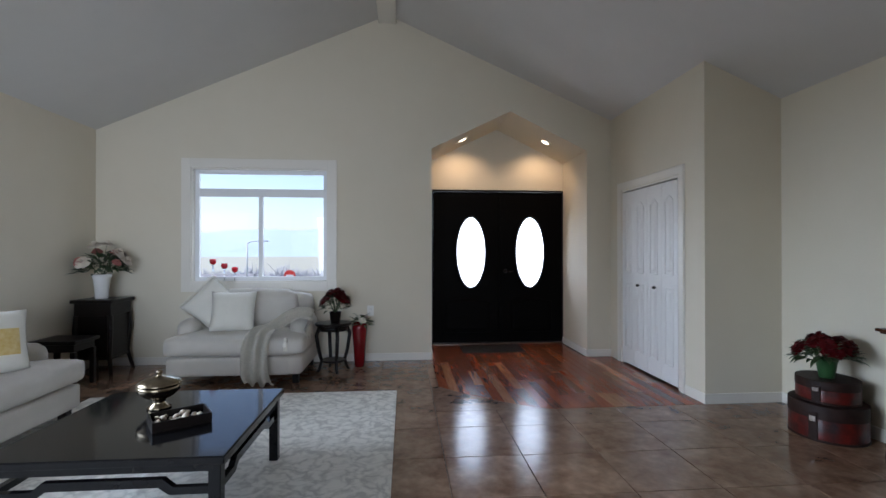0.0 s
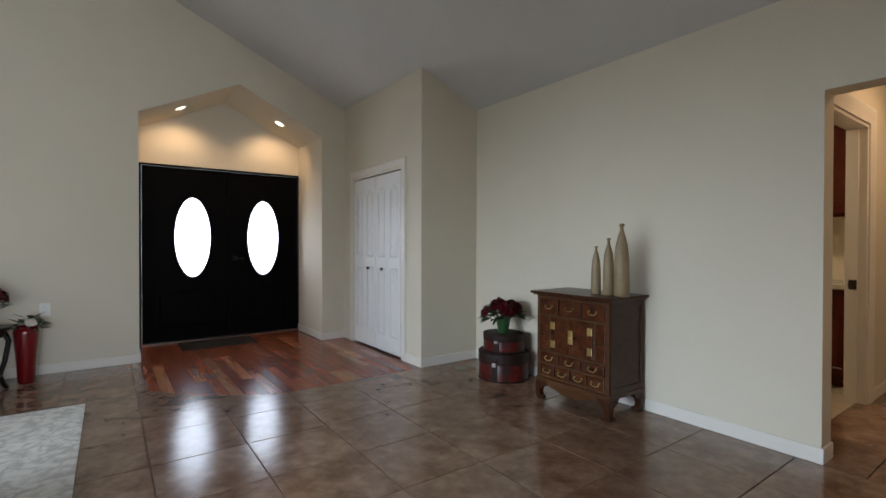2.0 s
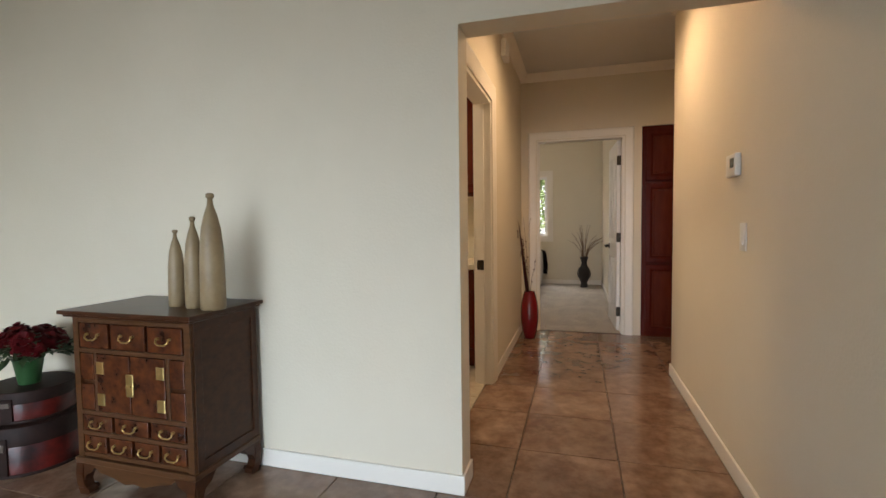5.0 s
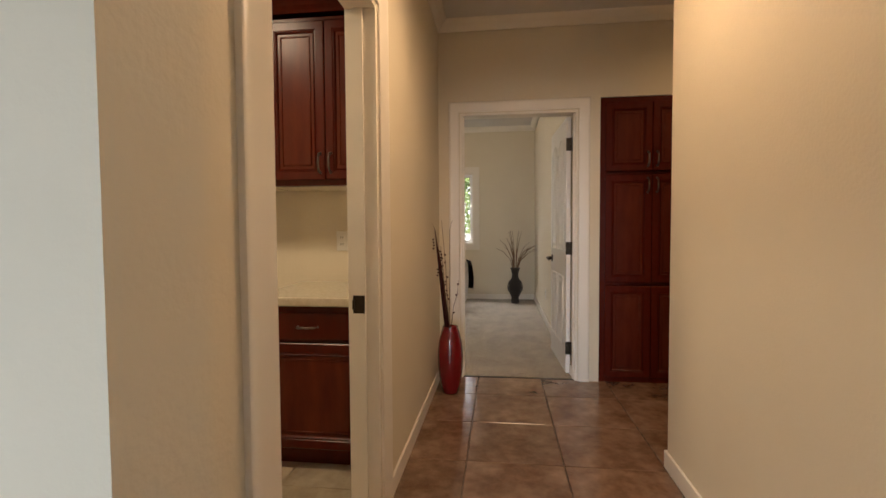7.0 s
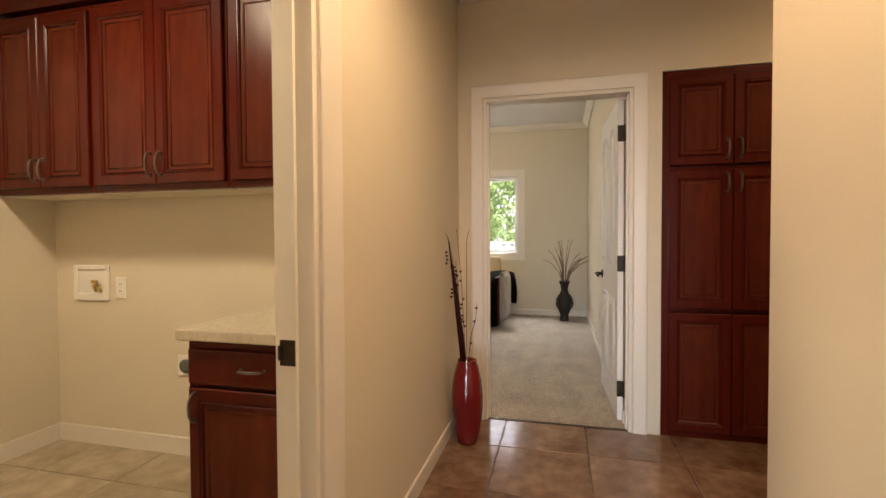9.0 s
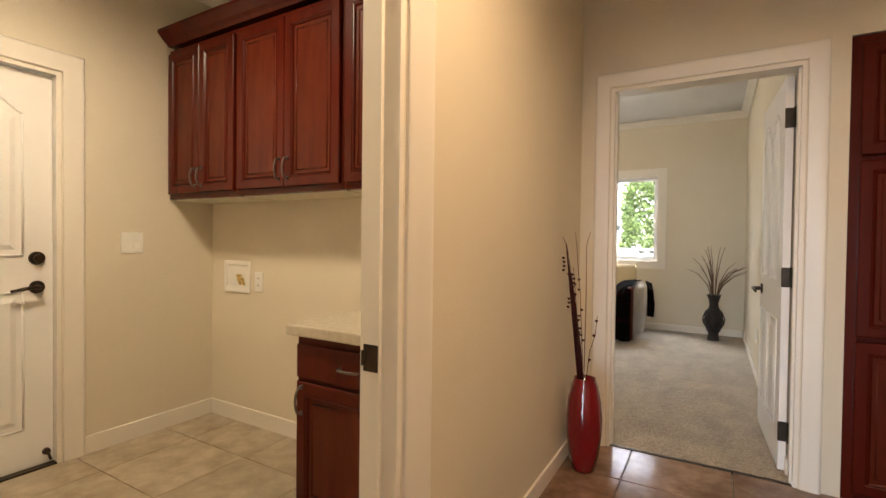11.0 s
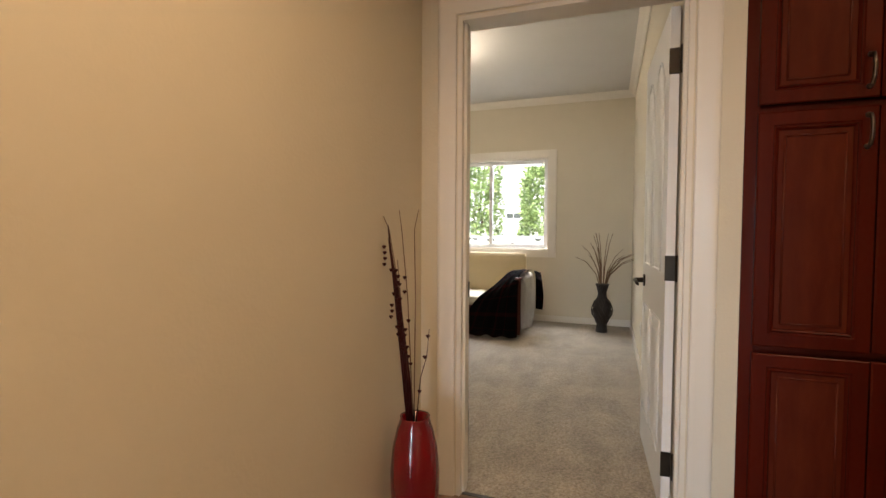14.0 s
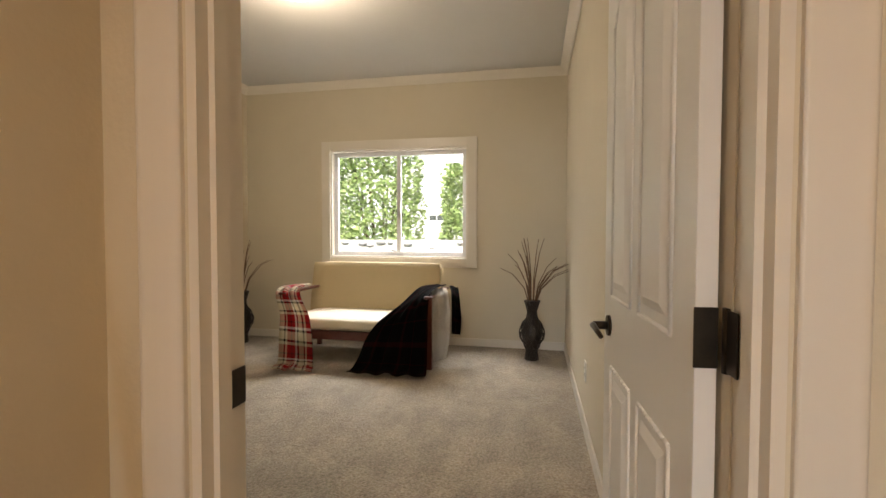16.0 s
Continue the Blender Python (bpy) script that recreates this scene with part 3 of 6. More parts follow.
bm = bmesh.new()
crown(bm, "y", BY0, BY1, XB, 2.82, -1)
crown(bm, "x", XE + T, XB, BY0, 2.82, 1)
crown(bm, "x", XE + T, XB, BY1, 2.82, -1)
structure("trim_bedroom_crown", bm, M_TRIM, "white crown moulding of the bedroom")
bm = bmesh.new()
crown(bm, "y", -1.75, HL, XE, 2.73, -1)
crown(bm, "x", XM + 0.15, XE, HL, 2.73, -1)
crown(bm, "x", XM + 0.15, 5.84, HR, 2.73, 1)
structure("trim_hall_crown", bm, M_TRIM, "white crown moulding of the hall")
bm = bmesh.new()
crown(bm, "y", HL + T, LY, LX, 2.76, -1)
crown(bm, "x", XM + 0.2, LX, LY, 2.76, -1)
structure("trim_laundry_crown", bm, M_TRIM, "white crown moulding of the laundry")


# baseboards along stretches of wall
E_ = 0.013
bm = boxes((XL, YE - E_, 0, NX0, YE, 0.085), (NX1, YE - E_, 0, 3.235, YE, 0.085), (XL, 3.46, 0, XL + E_, YE - E_, 0.085), bevel=0.004)
box(bm, 3.235 - E_, 3.885 - E_, 0, 3.235, CY0 - 0.09, 0.085, 0.004)
box(bm, 3.235, 3.885 - E_, 0, XM, 3.885, 0.085, 0.004)
box(bm, XM - E_, 1.05 - E_, 0, XM, 3.885 - E_, 0.085, 0.004)
box(bm, XM, 1.05 - E_, 0, XM + 0.15, 1.05, 0.085, 0.004)
box(bm, NX0, YE, 0, NX0 + E_, YD, 0.085, 0.004)
box(bm, NX1 - E_, YE, 0, NX1, YD, 0.085, 0.004)
structure("baseboard_living", bm, M_TRIM, "white baseboard of the living room")
bm = boxes((XM + 0.15, HL - E_, 0, LO0 - 0.09, HL, 0.085), (LO1 + 0.135, HL - E_, 0, XE, HL, 0.085), (3.0, HR, 0, 5.84, HR + E_, 0.085), (5.84, HR - T, 0, 5.84 + E_, HR + E_, 0.085), bevel=0.004)
structure("baseboard_hall", bm, M_TRIM, "white baseboard of the hall")
bm = boxes((LX - E_, 1.9, 0, LX, LY, 0.1), (GO1 + 0.1, LY - E_, 0, LX - E_, LY, 0.1), bevel=0.004)
structure("baseboard_laundry", bm, M_TRIM, "white baseboard of the laundry")
bm = boxes((XB - E_, BY0, 0, XB, BY1, 0.085), (XE + T, BY0, 0, XB - E_, BY0 + E_, 0.085), (XE + T, BY1 - E_, 0, XB - E_, BY1, 0.085), bevel=0.004)
structure("baseboard_bedroom", bm, M_TRIM, "white baseboard of the bedroom")


# door casings: one moulded profile swept round the opening, mitred at the corners
def casing(bm, axis, face, out, a, b, top, w=0.1, z0=0.0):
    """axis: the wall's own direction; face: its plane; out: +1 or -1 side; opening from a to b, up to top."""
    prof = [(0.006, 0.0), (0.006, 0.009), (0.012, 0.0115), (w * 0.3, 0.0115), (w * 0.42, 0.0135), (w * 0.62, 0.0165), (w * 0.8, 0.0185), (w - 0.008, 0.0185), (w, 0.014), (w, 0.0)]
    rows_ = []
    for u, d in prof:
        f = face + out * d
        path = [(a - u, z0), (a - u, top + u), (b + u, top + u), (b + u, z0)]
        rows_.append([bm.verts.new((p, f, z) if axis == "x" else (f, p, z)) for p, z in path])
    for k in range(len(prof) - 1):
        for q in range(3):
            bm.faces.new((rows_[k][q], rows_[k][q + 1], rows_[k + 1][q + 1], rows_[k + 1][q])).smooth = 1 <= k <= 7


def jamb(bm, axis, lo, hi, a, b, top, stop=0.0):
    t = 0.018
    if axis == "x":
        box(bm, a, lo, 0, a + t, hi, top)
        box(bm, b - t, lo, 0, b, hi, top)
        box(bm, a + t, lo, top - t, b - t, hi, top)
    else:
        box(bm, lo, a, 0, hi, a + t, top)
        box(bm, lo, b - t, 0, hi, b, top)
        box(bm, lo, a + t, top - t, hi, b - t, top)


bm = bmesh.new()
casing(bm, "x", HL, -1, LO0, LO1, LOZ, 0.125)
casing(bm, "x", HL + T, 1, LO0, LO1, LOZ, 0.1)
jamb(bm, "x", HL, HL + T, LO0, LO1, LOZ)
box(bm, LO1 - 0.03, HL + 0.05, 0, LO1 - 0.018, HL + 0.085, LOZ - 0.018)
ob = structure("door_frame_laundry", bm, M_TRIM, "white casing and jamb of the laundry doorway")
part("strike_plate", boxes((LO1 - 0.0335, HL + 0.052, 0.83, LO1 - 0.0302, HL + 0.098, 0.90), (LO1 - 0.04, HL + 0.092, 0.845, LO1 - 0.030, HL + 0.1, 0.885), bevel=0.001), M_BRONZE, ob, "dark bronze strike plate")
bm = bmesh.new()
casing(bm, "y", XE, -1, DO0, DO1, DOZ, 0.085)
casing(bm, "y", XE + T, 1, DO0, DO1, DOZ, 0.1)
jamb(bm, "y", XE, XE + T, DO0, DO1, DOZ)
box(bm, XE + 0.03, DO0 + 0.018, 0, XE + 0.065, DO0 + 0.03, DOZ - 0.018)
box(bm, XE + 0.03, DO1 - 0.03, 0, XE + 0.065, DO1 - 0.018, DOZ - 0.018)
ob = structure("door_frame_bedroom", bm, M_TRIM, "white casing and jamb of the bedroom doorway")
part("strike_plate", boxes((XE + 0.068, DO1 - 0.0215, 0.85, XE + 0.118, DO1 - 0.018, 0.92), bevel=0.001), M_BRONZE, ob, "dark bronze strike plate")
bm = bmesh.new()
casing(bm, "y", 3.235, -1, CY0, CY1, CZ, 0.085)
jamb(bm, "y", 3.235, 3.235 + T, CY0, CY1, CZ)
structure("door_frame_closet", bm, M_TRIM, "white casing of the coat closet")
bm = bmesh.new()
casing(bm, "x", LY, -1, GO0, GO1, GOZ, 0.1)
jamb(bm, "x", LY, LY + T, GO0, GO1, GOZ)
structure("door_frame_garage", bm, M_TRIM, "white casing of the garage door")

# floors under the tiles, carpet
structure("floor", boxes((XL - T, YB - T, -0.15, XE + T, YD + 0.6, -0.012)), M_GROUT, "grout bed under brown floor tiles")
bm = bmesh.new()
nx, ny = 150, 130
rowsv = []
for i in range(nx + 1):
    rowsv.append([bm.verts.new((XE + 0.035 + (XB - XE - 0.035) * i / nx, BY0 + (BY1 - BY0) * j / ny, 0.004 + 0.006 * noise.noise(Vector((i * 0.9, j * 0.9, 0))) + 0.004 * noise.noise(Vector((i * 0.13, j * 0.13, 5))))) for j in range(ny + 1)])
for i in range(nx):
    for j in range(ny):
        bm.faces.new((rowsv[i][j], rowsv[i + 1][j], rowsv[i + 1][j + 1], rowsv[i][j + 1])).smooth = True
structure("floor_carpet", bm, M_CARPET, "greige cut-pile carpet of the bedroom")
structure("floor_bedroom", boxes((XE + T, BY0 - T, -0.15, XB + T, BY1 + T, -0.02)), M_GROUT, "subfloor under the carpet")
structure("trim_carpet_edge", boxes((XE + 0.015, DO0 + 0.02, -0.01, XE + 0.036, DO1 - 0.02, 0.004), bevel=0.002), M_BRONZE, "dark metal strip between tile and carpet")


# windows
def window(name, label, axis, lo, hi, a, b, z0, z1, face, out, transom=None, mull=None, apron=True):
    """A vinyl slider in a wall from lo to hi: white casing on the room's side, jamb liner, sashes and panes."""
    def bx(bm, u0, u1, za, zb, d0, d1, bev=0.003):
        d0, d1 = sorted((d0, d1))
        if axis == "x":
            box(bm, u0, d0, za, u1, d1, zb, bev)
        else:
            box(bm, d0, u0, za, d1, u1, zb, bev)
    root = tagged(new(name), label, "window", kind="structure")
    w = 0.1
    bm = bmesh.new()
    bx(bm, a - w, a, z0 - w, z1 + w, face, face + out * 0.018)
    bx(bm, b, b + w, z0 - w, z1 + w, face, face + out * 0.018)
    bx(bm, a, b, z1, z1 + w, face, face + out * 0.018)
    bx(bm, a, b, z0 - w, z0, face, face + out * 0.018)
    part("window_casing", bm, M_TRIM, root, "white painted flat casing")
    bm = bmesh.new()
    bx(bm, a, b, z0, z0 + 0.015, lo, hi)
    bx(bm, a, b, z1 - 0.015, z1, lo, hi)
    bx(bm, a, a + 0.015, z0 + 0.015, z1 - 0.015, lo, hi)
    bx(bm, b - 0.015, b, z0 + 0.015, z1 - 0.015, lo, hi)
    part("window_sill", bm, M_TRIM, root, "white jamb liner and sill")
    mid = face - out * 0.085
    d0, d1 = mid - 0.02, mid + 0.02
    bm = bmesh.new()
    a2, b2, c0, c1 = a + 0.015, b - 0.015, z0 + 0.015, z1 - 0.015
    f = 0.045
    bx(bm, a2, a2 + f, c0, c1, d0, d1)
    bx(bm, b2 - f, b2, c0, c1, d0, d1)
    bx(bm, a2 + f, b2 - f, c0, c0 + f, d0, d1)
    bx(bm, a2 + f, b2 - f, c1 - f, c1, d0, d1)
    top = c1 - f
    if transom:
        bx(bm, a2 + f, b2 - f, transom - 0.045, transom + 0.045, d0, d1)
        top = transom - 0.045
    if mull:
        bx(bm, mull - 0.022, mull + 0.022, c0 + f, top, d0 - 0.004, d1 + 0.004)
    part("window_frame", bm, M_VINYL, root, "white vinyl sliding frame")
    cells = [(a2 + f, mull - 0.022, c0 + f, top), (mull + 0.022, b2 - f, c0 + f, top)] if mull else [(a2 + f, b2 - f, c0 + f, top)]
    if transom:
        cells.append((a2 + f, b2 - f, transom + 0.045, c1 - f))
    for u0, u1, za, zb in cells:
        bm = bmesh.new()
        bx(bm, u0 - 0.004, u1 + 0.004, za - 0.004, zb + 0.004, mid - 0.003, mid + 0.003, 0)
        g = part("pane", bm, M_GLASS, root)
        g.visible_shadow = False


window("window_1", "white sliding window with a fixed pane above", "x", YE + 0.0, YE + T, W[0], W[1], W[2], W[3], YE, -1, transom=1.91, mull=-0.84)
window("window_2", "white two-pane sliding bedroom window", "y", XB, XB + T, BW[0], BW[1], BW[2], BW[3], XB, -1, mull=1.90)


# doors
def arch_outline(u0, u1, z0, z1, rise, n=8):
    """A panel's outline, its top raised in a cathedral curve."""
    pts = [(u0, z0), (u1, z0)]
    for k in range(n + 1):
        s = k / n
        pts.append((u1 + (u0 - u1) * s, z1 - rise + rise * math.sin(math.pi * s) ** 1.3))
    return pts


def panel_relief(bm, pts, y, out):
    """Moulding round a door panel, with a raised field inside it; on the face at y that looks towards out."""
    loop = [(u, y + out * 0.001, z) for u, z in pts]
    for a, b in zip(loop, loop[1:] + loop[:1]):
        tube(bm, [a, b], 0.0055, seg=6)
    cu = sum(p[0] for p in pts) / len(pts)
    cz = (min(p[1] for p in pts) + max(p[1] for p in pts)) / 2
    w, h = max(p[0] for p in pts) - min(p[0] for p in pts), max(p[1] for p in pts) - min(p[1] for p in pts)
    ku, kz = 1 - 0.055 / w, 1 - 0.055 / h
    ku2, kz2 = 1 - 0.10 / w, 1 - 0.10 / h
    mid = (min(p[0] for p in pts) + max(p[0] for p in pts)) / 2
    o = [bm.verts.new((mid + (u - mid) * ku, y, cz + (z - cz) * kz)) for u, z in pts]
    i = [bm.verts.new((mid + (u - mid) * ku2, y + out * 0.009, cz + (z - cz) * kz2)) for u, z in pts]
    bm.faces.new(i)
    for k in range(len(pts)):
        j = (k + 1) % len(pts)
        bm.faces.new((o[k], o[j], i[j], i[k]))


def door_leaf(bm, w, h, t, panels, sides=(1, -1)):
    """A moulded leaf from x 0 to w, its faces at y 0 and -t. panels: (u0, u1, z0, z1, rise)."""
    box(bm, 0, -t, 0, w, 0, h, 0.002)
    for s in sides:
        y = 0.0 if s > 0 else -t
        for u0, u1, z0, z1, rise in panels:
            panel_relief(bm, arch_outline(u0, u1, z0, z1, rise), y, s)


def lever(bm, y, s, dirx):
    """Rosette, neck and curved lever on the face at y."""
    tube(bm, [(0, y, 0), (0, y + s * 0.008, 0)], 0.033, 0.031, 20)
    tube(bm, [(0, y + s * 0.008, 0), (0, y + s * 0.05, 0)], 0.014, 0.012, 10)
    tube(bm, [(0, y + s * 0.05, 0), (dirx * 0.03, y + s * 0.053, 0.004), (dirx * 0.075, y + s * 0.05, -0.004), (dirx * 0.115, y + s * 0.046, -0.012)], 0.0105, 0.007, 8)


# bedroom door, swung open against the side wall
ang = 2.4
door = thing("door_1", "white moulded panel door standing open on the carpet", "door", pose(XE + T + 0.004, DO0 + 0.062, 0.012, 0, 0, ang))
tagged(door, kind="structure")
bm = bmesh.new()
PAN = [(0.115, 0.345, 0.97, 1.87, 0.10), (0.425, 0.655, 0.97, 1.87, 0.10), (0.115, 0.345, 0.20, 0.755, 0.0), (0.425, 0.655, 0.20, 0.755, 0.0)]
door_leaf(bm, 0.775, 2.01, 0.035, PAN)
part("door_leaf", bm, M_DOOR, door, m=pose(0.030, 0, 0))
bm = bmesh.new()
lever(bm, 0.0, 1, -1)
lever(bm, -0.035, -1, -1)
part("door_handle", bm, M_BRONZE, door, "dark bronze lever handle", pose(0.722, 0, 0.875))
for z in (0.20, 0.99, 1.80):
    bm = boxes((-0.034, -0.0395, -0.05, 0.002, -0.0365, 0.05), (0.0255, -0.0345, -0.05, 0.0295, 0.003, 0.05), bevel=0.0012)
    tube(bm, [(0.008, -0.041, -0.052), (0.008, -0.041, 0.052)], 0.0085, seg=10)
    part("hinge", bm, M_BRONZE, door, "dark bronze butt hinge", pose(0, 0, z))

# closet bifold doors
for k in range(2):
    w = (CY1 - CY0 - 0.044) / 2
    leafob = thing("door_%d" % (2 + k), "white bifold closet door with arched panels", "door", pose(3.262, CY1 - 0.02 - k * (w + 0.004), 0.022, 0, 0, -90))
    tagged(leafob, kind="structure")
    for h in range(2):
        bm = bmesh.new()
        q = w / 2
        box(bm, 0, -0.03, 0, q - 0.003, 0, CZ - 0.055, 0.002)
        for z0, z1, rise in ((1.0, 1.74, 0.05), (0.17, 0.88, 0.0)):
            panel_relief(bm, arch_outline(0.065, q - 0.068, z0, z1, rise), -0.03, -1)
        part("bifold_panel", bm, M_DOOR, leafob, m=pose(h * q, 0, 0))
    bm = bmesh.new()
    u = w * 0.70 if k == 0 else w * 0.30
    tube(bm, [(u, -0.03, 0.87), (u, -0.045, 0.87)], 0.007, seg=10)
    tube(bm, [(u, -0.045, 0.87), (u, -0.05, 0.87), (u, -0.06, 0.87), (u, -0.064, 0.87)], 0.017, 0.011, 12)
    part("knob", bm, M_BRONZE, leafob, "small dark round knob")

# garage door in the laundry
door = thing("door_4", "white closed panel door with black lever and deadbolt", "door", pose(GO1 - 0.022, LY + 0.035, 0.012, 0, 0, 180))
tagged(door, kind="structure")
bm = bmesh.new()
door_leaf(bm, 0.85, 1.965, 0.035, [(0.12, 0.385, 1.06, 1.83, 0.08), (0.465, 0.73, 1.06, 1.83, 0.08), (0.12, 0.385, 0.2, 0.88, 0), (0.465, 0.73, 0.2, 0.88, 0)], sides=(1,))
part("door_leaf", bm, M_DOOR, door)
bm = bmesh.new()
lever(bm, 0.0, 1, 1)
part("door_handle", bm, M_BRONZE, door, "black lever handle", pose(0.065, 0, 0.90))
bm = bmesh.new()
tube(bm, [(0, 0, 0), (0, 0.012, 0), (0, 0.016, 0)], 0.034, 0.028, 20)
tube(bm, [(0, 0.016, 0), (0, 0.03, 0)], 0.02, 0.018, 12)
part("deadbolt", bm, M_BRONZE, door, "black round deadbolt", pose(0.065, 0, 1.045))
bm = bmesh.new()
tube(bm, [(0.03, 0, 0.06), (0.03, 0.02, 0.06)], 0.018, 0.014, 10)
tube(bm, [(0.03, 0.02, 0.06), (0.02, 0.03, 0.02)], 0.006, seg=6)
part("door_stop", bm, M_BRONZE, door, "dark kick-down door stop")
structure("trim_garage_sill", boxes((GO0 + 0.02, LY - 0.005, 0.0, GO1 - 0.02, LY + T, 0.012)), M_BRONZE, "dark door sill")

# entry doors with oval lights
mid = (NX0 + NX1) / 2
for k, (x0, x1) in enumerate(((1.165, 2.082), (2.088, 2.985 - 0.05))):
    d = thing("door_%d" % (5 + k), "black entry door with a tall oval frosted light", "door", pose(0, 0, 0))
    tagged(d, kind="structure")
    cx = 1.68 if k == 0 else 2.49
    bm = bmesh.new()
    n, rx, rz, cz = 48, 0.205, 0.485, 1.235
    ring = [(cx + rx * math.cos(2 * math.pi * i / n), cz + rz * math.sin(2 * math.pi * i / n)) for i in range(n)]

    def rim(c, s):
        ex, ez = (x1 - cx if c > 0 else cx - x0), (2.05 - cz if s > 0 else cz - 0.02)
        q = min(ex / max(1e-6, abs(c)), ez / max(1e-6, abs(s)))
        return cx + c * q, cz + s * q
    angs = [2 * math.pi * i / n for i in range(n)] + [math.atan2(zz - cz, xx - cx) % (2 * math.pi) for xx in (x0, x1) for zz in (0.02, 2.05)]
    angs.sort()
    f_in = [bm.verts.new((cx + rx * math.cos(a), YD + 0.03, cz + rz * math.sin(a))) for a in angs]
    b_in = [bm.verts.new((cx + rx * math.cos(a), YD + 0.075, cz + rz * math.sin(a))) for a in angs]
    f_o = [bm.verts.new((rim(math.cos(a), math.sin(a))[0], YD + 0.03, rim(math.cos(a), math.sin(a))[1])) for a in angs]
    b_o = [bm.verts.new((rim(math.cos(a), math.sin(a))[0], YD + 0.075, rim(math.cos(a), math.sin(a))[1])) for a in angs]
    for i in range(len(angs)):
        j = (i + 1) % len(angs)
        for q in ((f_in[i], f_in[j], f_o[j], f_o[i]), (b_in[i], b_in[j], b_o[j], b_o[i]), (f_in[i], f_in[j], b_in[j], b_in[i]), (f_o[i], f_o[j], b_o[j], b_o[i])):
            bm.faces.new(q)
    part("door_leaf", bm, M_BLACKDOOR, d)
    bm = bmesh.new()
    tube(bm, [(u, YD + 0.028, z) for u, z in ring] + [(ring[0][0], YD + 0.028, ring[0][1])], 0.014, seg=8)
    part("oval_moulding", bm, M_BLACKDOOR, d)
    bm = bmesh.new()
    prism(bm, [(cx + (u - cx) * 1.01, cz + (z - cz) * 1.01) for u, z in ring], "y", YD + 0.045, YD + 0.055)
    g = part("oval_pane", bm, M_FROST, d, "bright frosted oval glass")
    g.visible_shadow = False
    bm = bmesh.new()
    for z in (0.30,):
        panel_relief(bm, arch_outline(x0 + 0.14, x1 - 0.14, 0.16, 0.62, 0.05), YD + 0.03, -1)
    part("raised_panel", bm, M_BLACKDOOR, d)
    if k == 1:
        part("cover_strip", boxes((2.062, YD + 0.017, 0.02, 2.108, YD + 0.0295, 2.05), bevel=0.003), M_BLACKDOOR, d)
        bm = bmesh.new()
        tube(bm, [(x0 + 0.06, YD + 0.03, 0.98), (x0 + 0.06, YD + 0.0, 0.98)], 0.03, 0.012, 12)
        tube(bm, [(x0 + 0.06, YD + 0.0, 0.98), (x0 + 0.16, YD - 0.005, 0.975)], 0.009, seg=8)
        part("door_handle", bm, M_BRONZE, d)
bm = boxes((NX0, YD, 0, 1.16, YD + 0.1, 2.075), (2.94, YD, 0, NX1, YD + 0.1, 2.075), (1.16, YD, 2.055, 2.94, YD + 0.1, 2.075))
structure("door_frame_entry", bm, M_BLACKDOOR, "black entry door frame")
structure("trim_threshold", boxes((1.16, YD - 0.02, 0, 2.94, YD + 0.1, 0.018), bevel=0.003), M_PEWTER, "metal threshold")


# ---- outside ----
def ground_z(x, y):
    z = -0.25
    if x > 12:
        k = min(1.0, (x - 12) / 3.0)
        z += 1.30 * k * k * (3 - 2 * k)
    far = max(0.0, y - 14)
    return z - min(14.0, far * 0.12) * (1 if x < 12 else 0.3)


bm = bmesh.new()
xs = [-4000, -900, -300, -120, -60, -30, -16, -8, 0, 5, 9, 11.5, 12, 12.6, 13.2, 13.8, 14.4, 15, 17, 20, 30, 60, 120, 400, 1200, 4000]
ys = [-4000, -900, -200, -60, -20, -8, -3, 0, 3, 6, 8, 11, 14, 18, 24, 34, 50, 80, 130, 200, 400, 900, 4000]
vs = [[bm.verts.new((x, y, ground_z(x, y))) for y in ys] for x in xs]
for i in range(len(xs) - 1):
    for j in range(len(ys) - 1):
        bm.faces.new((vs[i][j], vs[i + 1][j], vs[i + 1][j + 1], vs[i][j + 1]))
solid("ground", bm, M_GROUND, "pale winter lawn and bare ground", "ground", kind="structure")


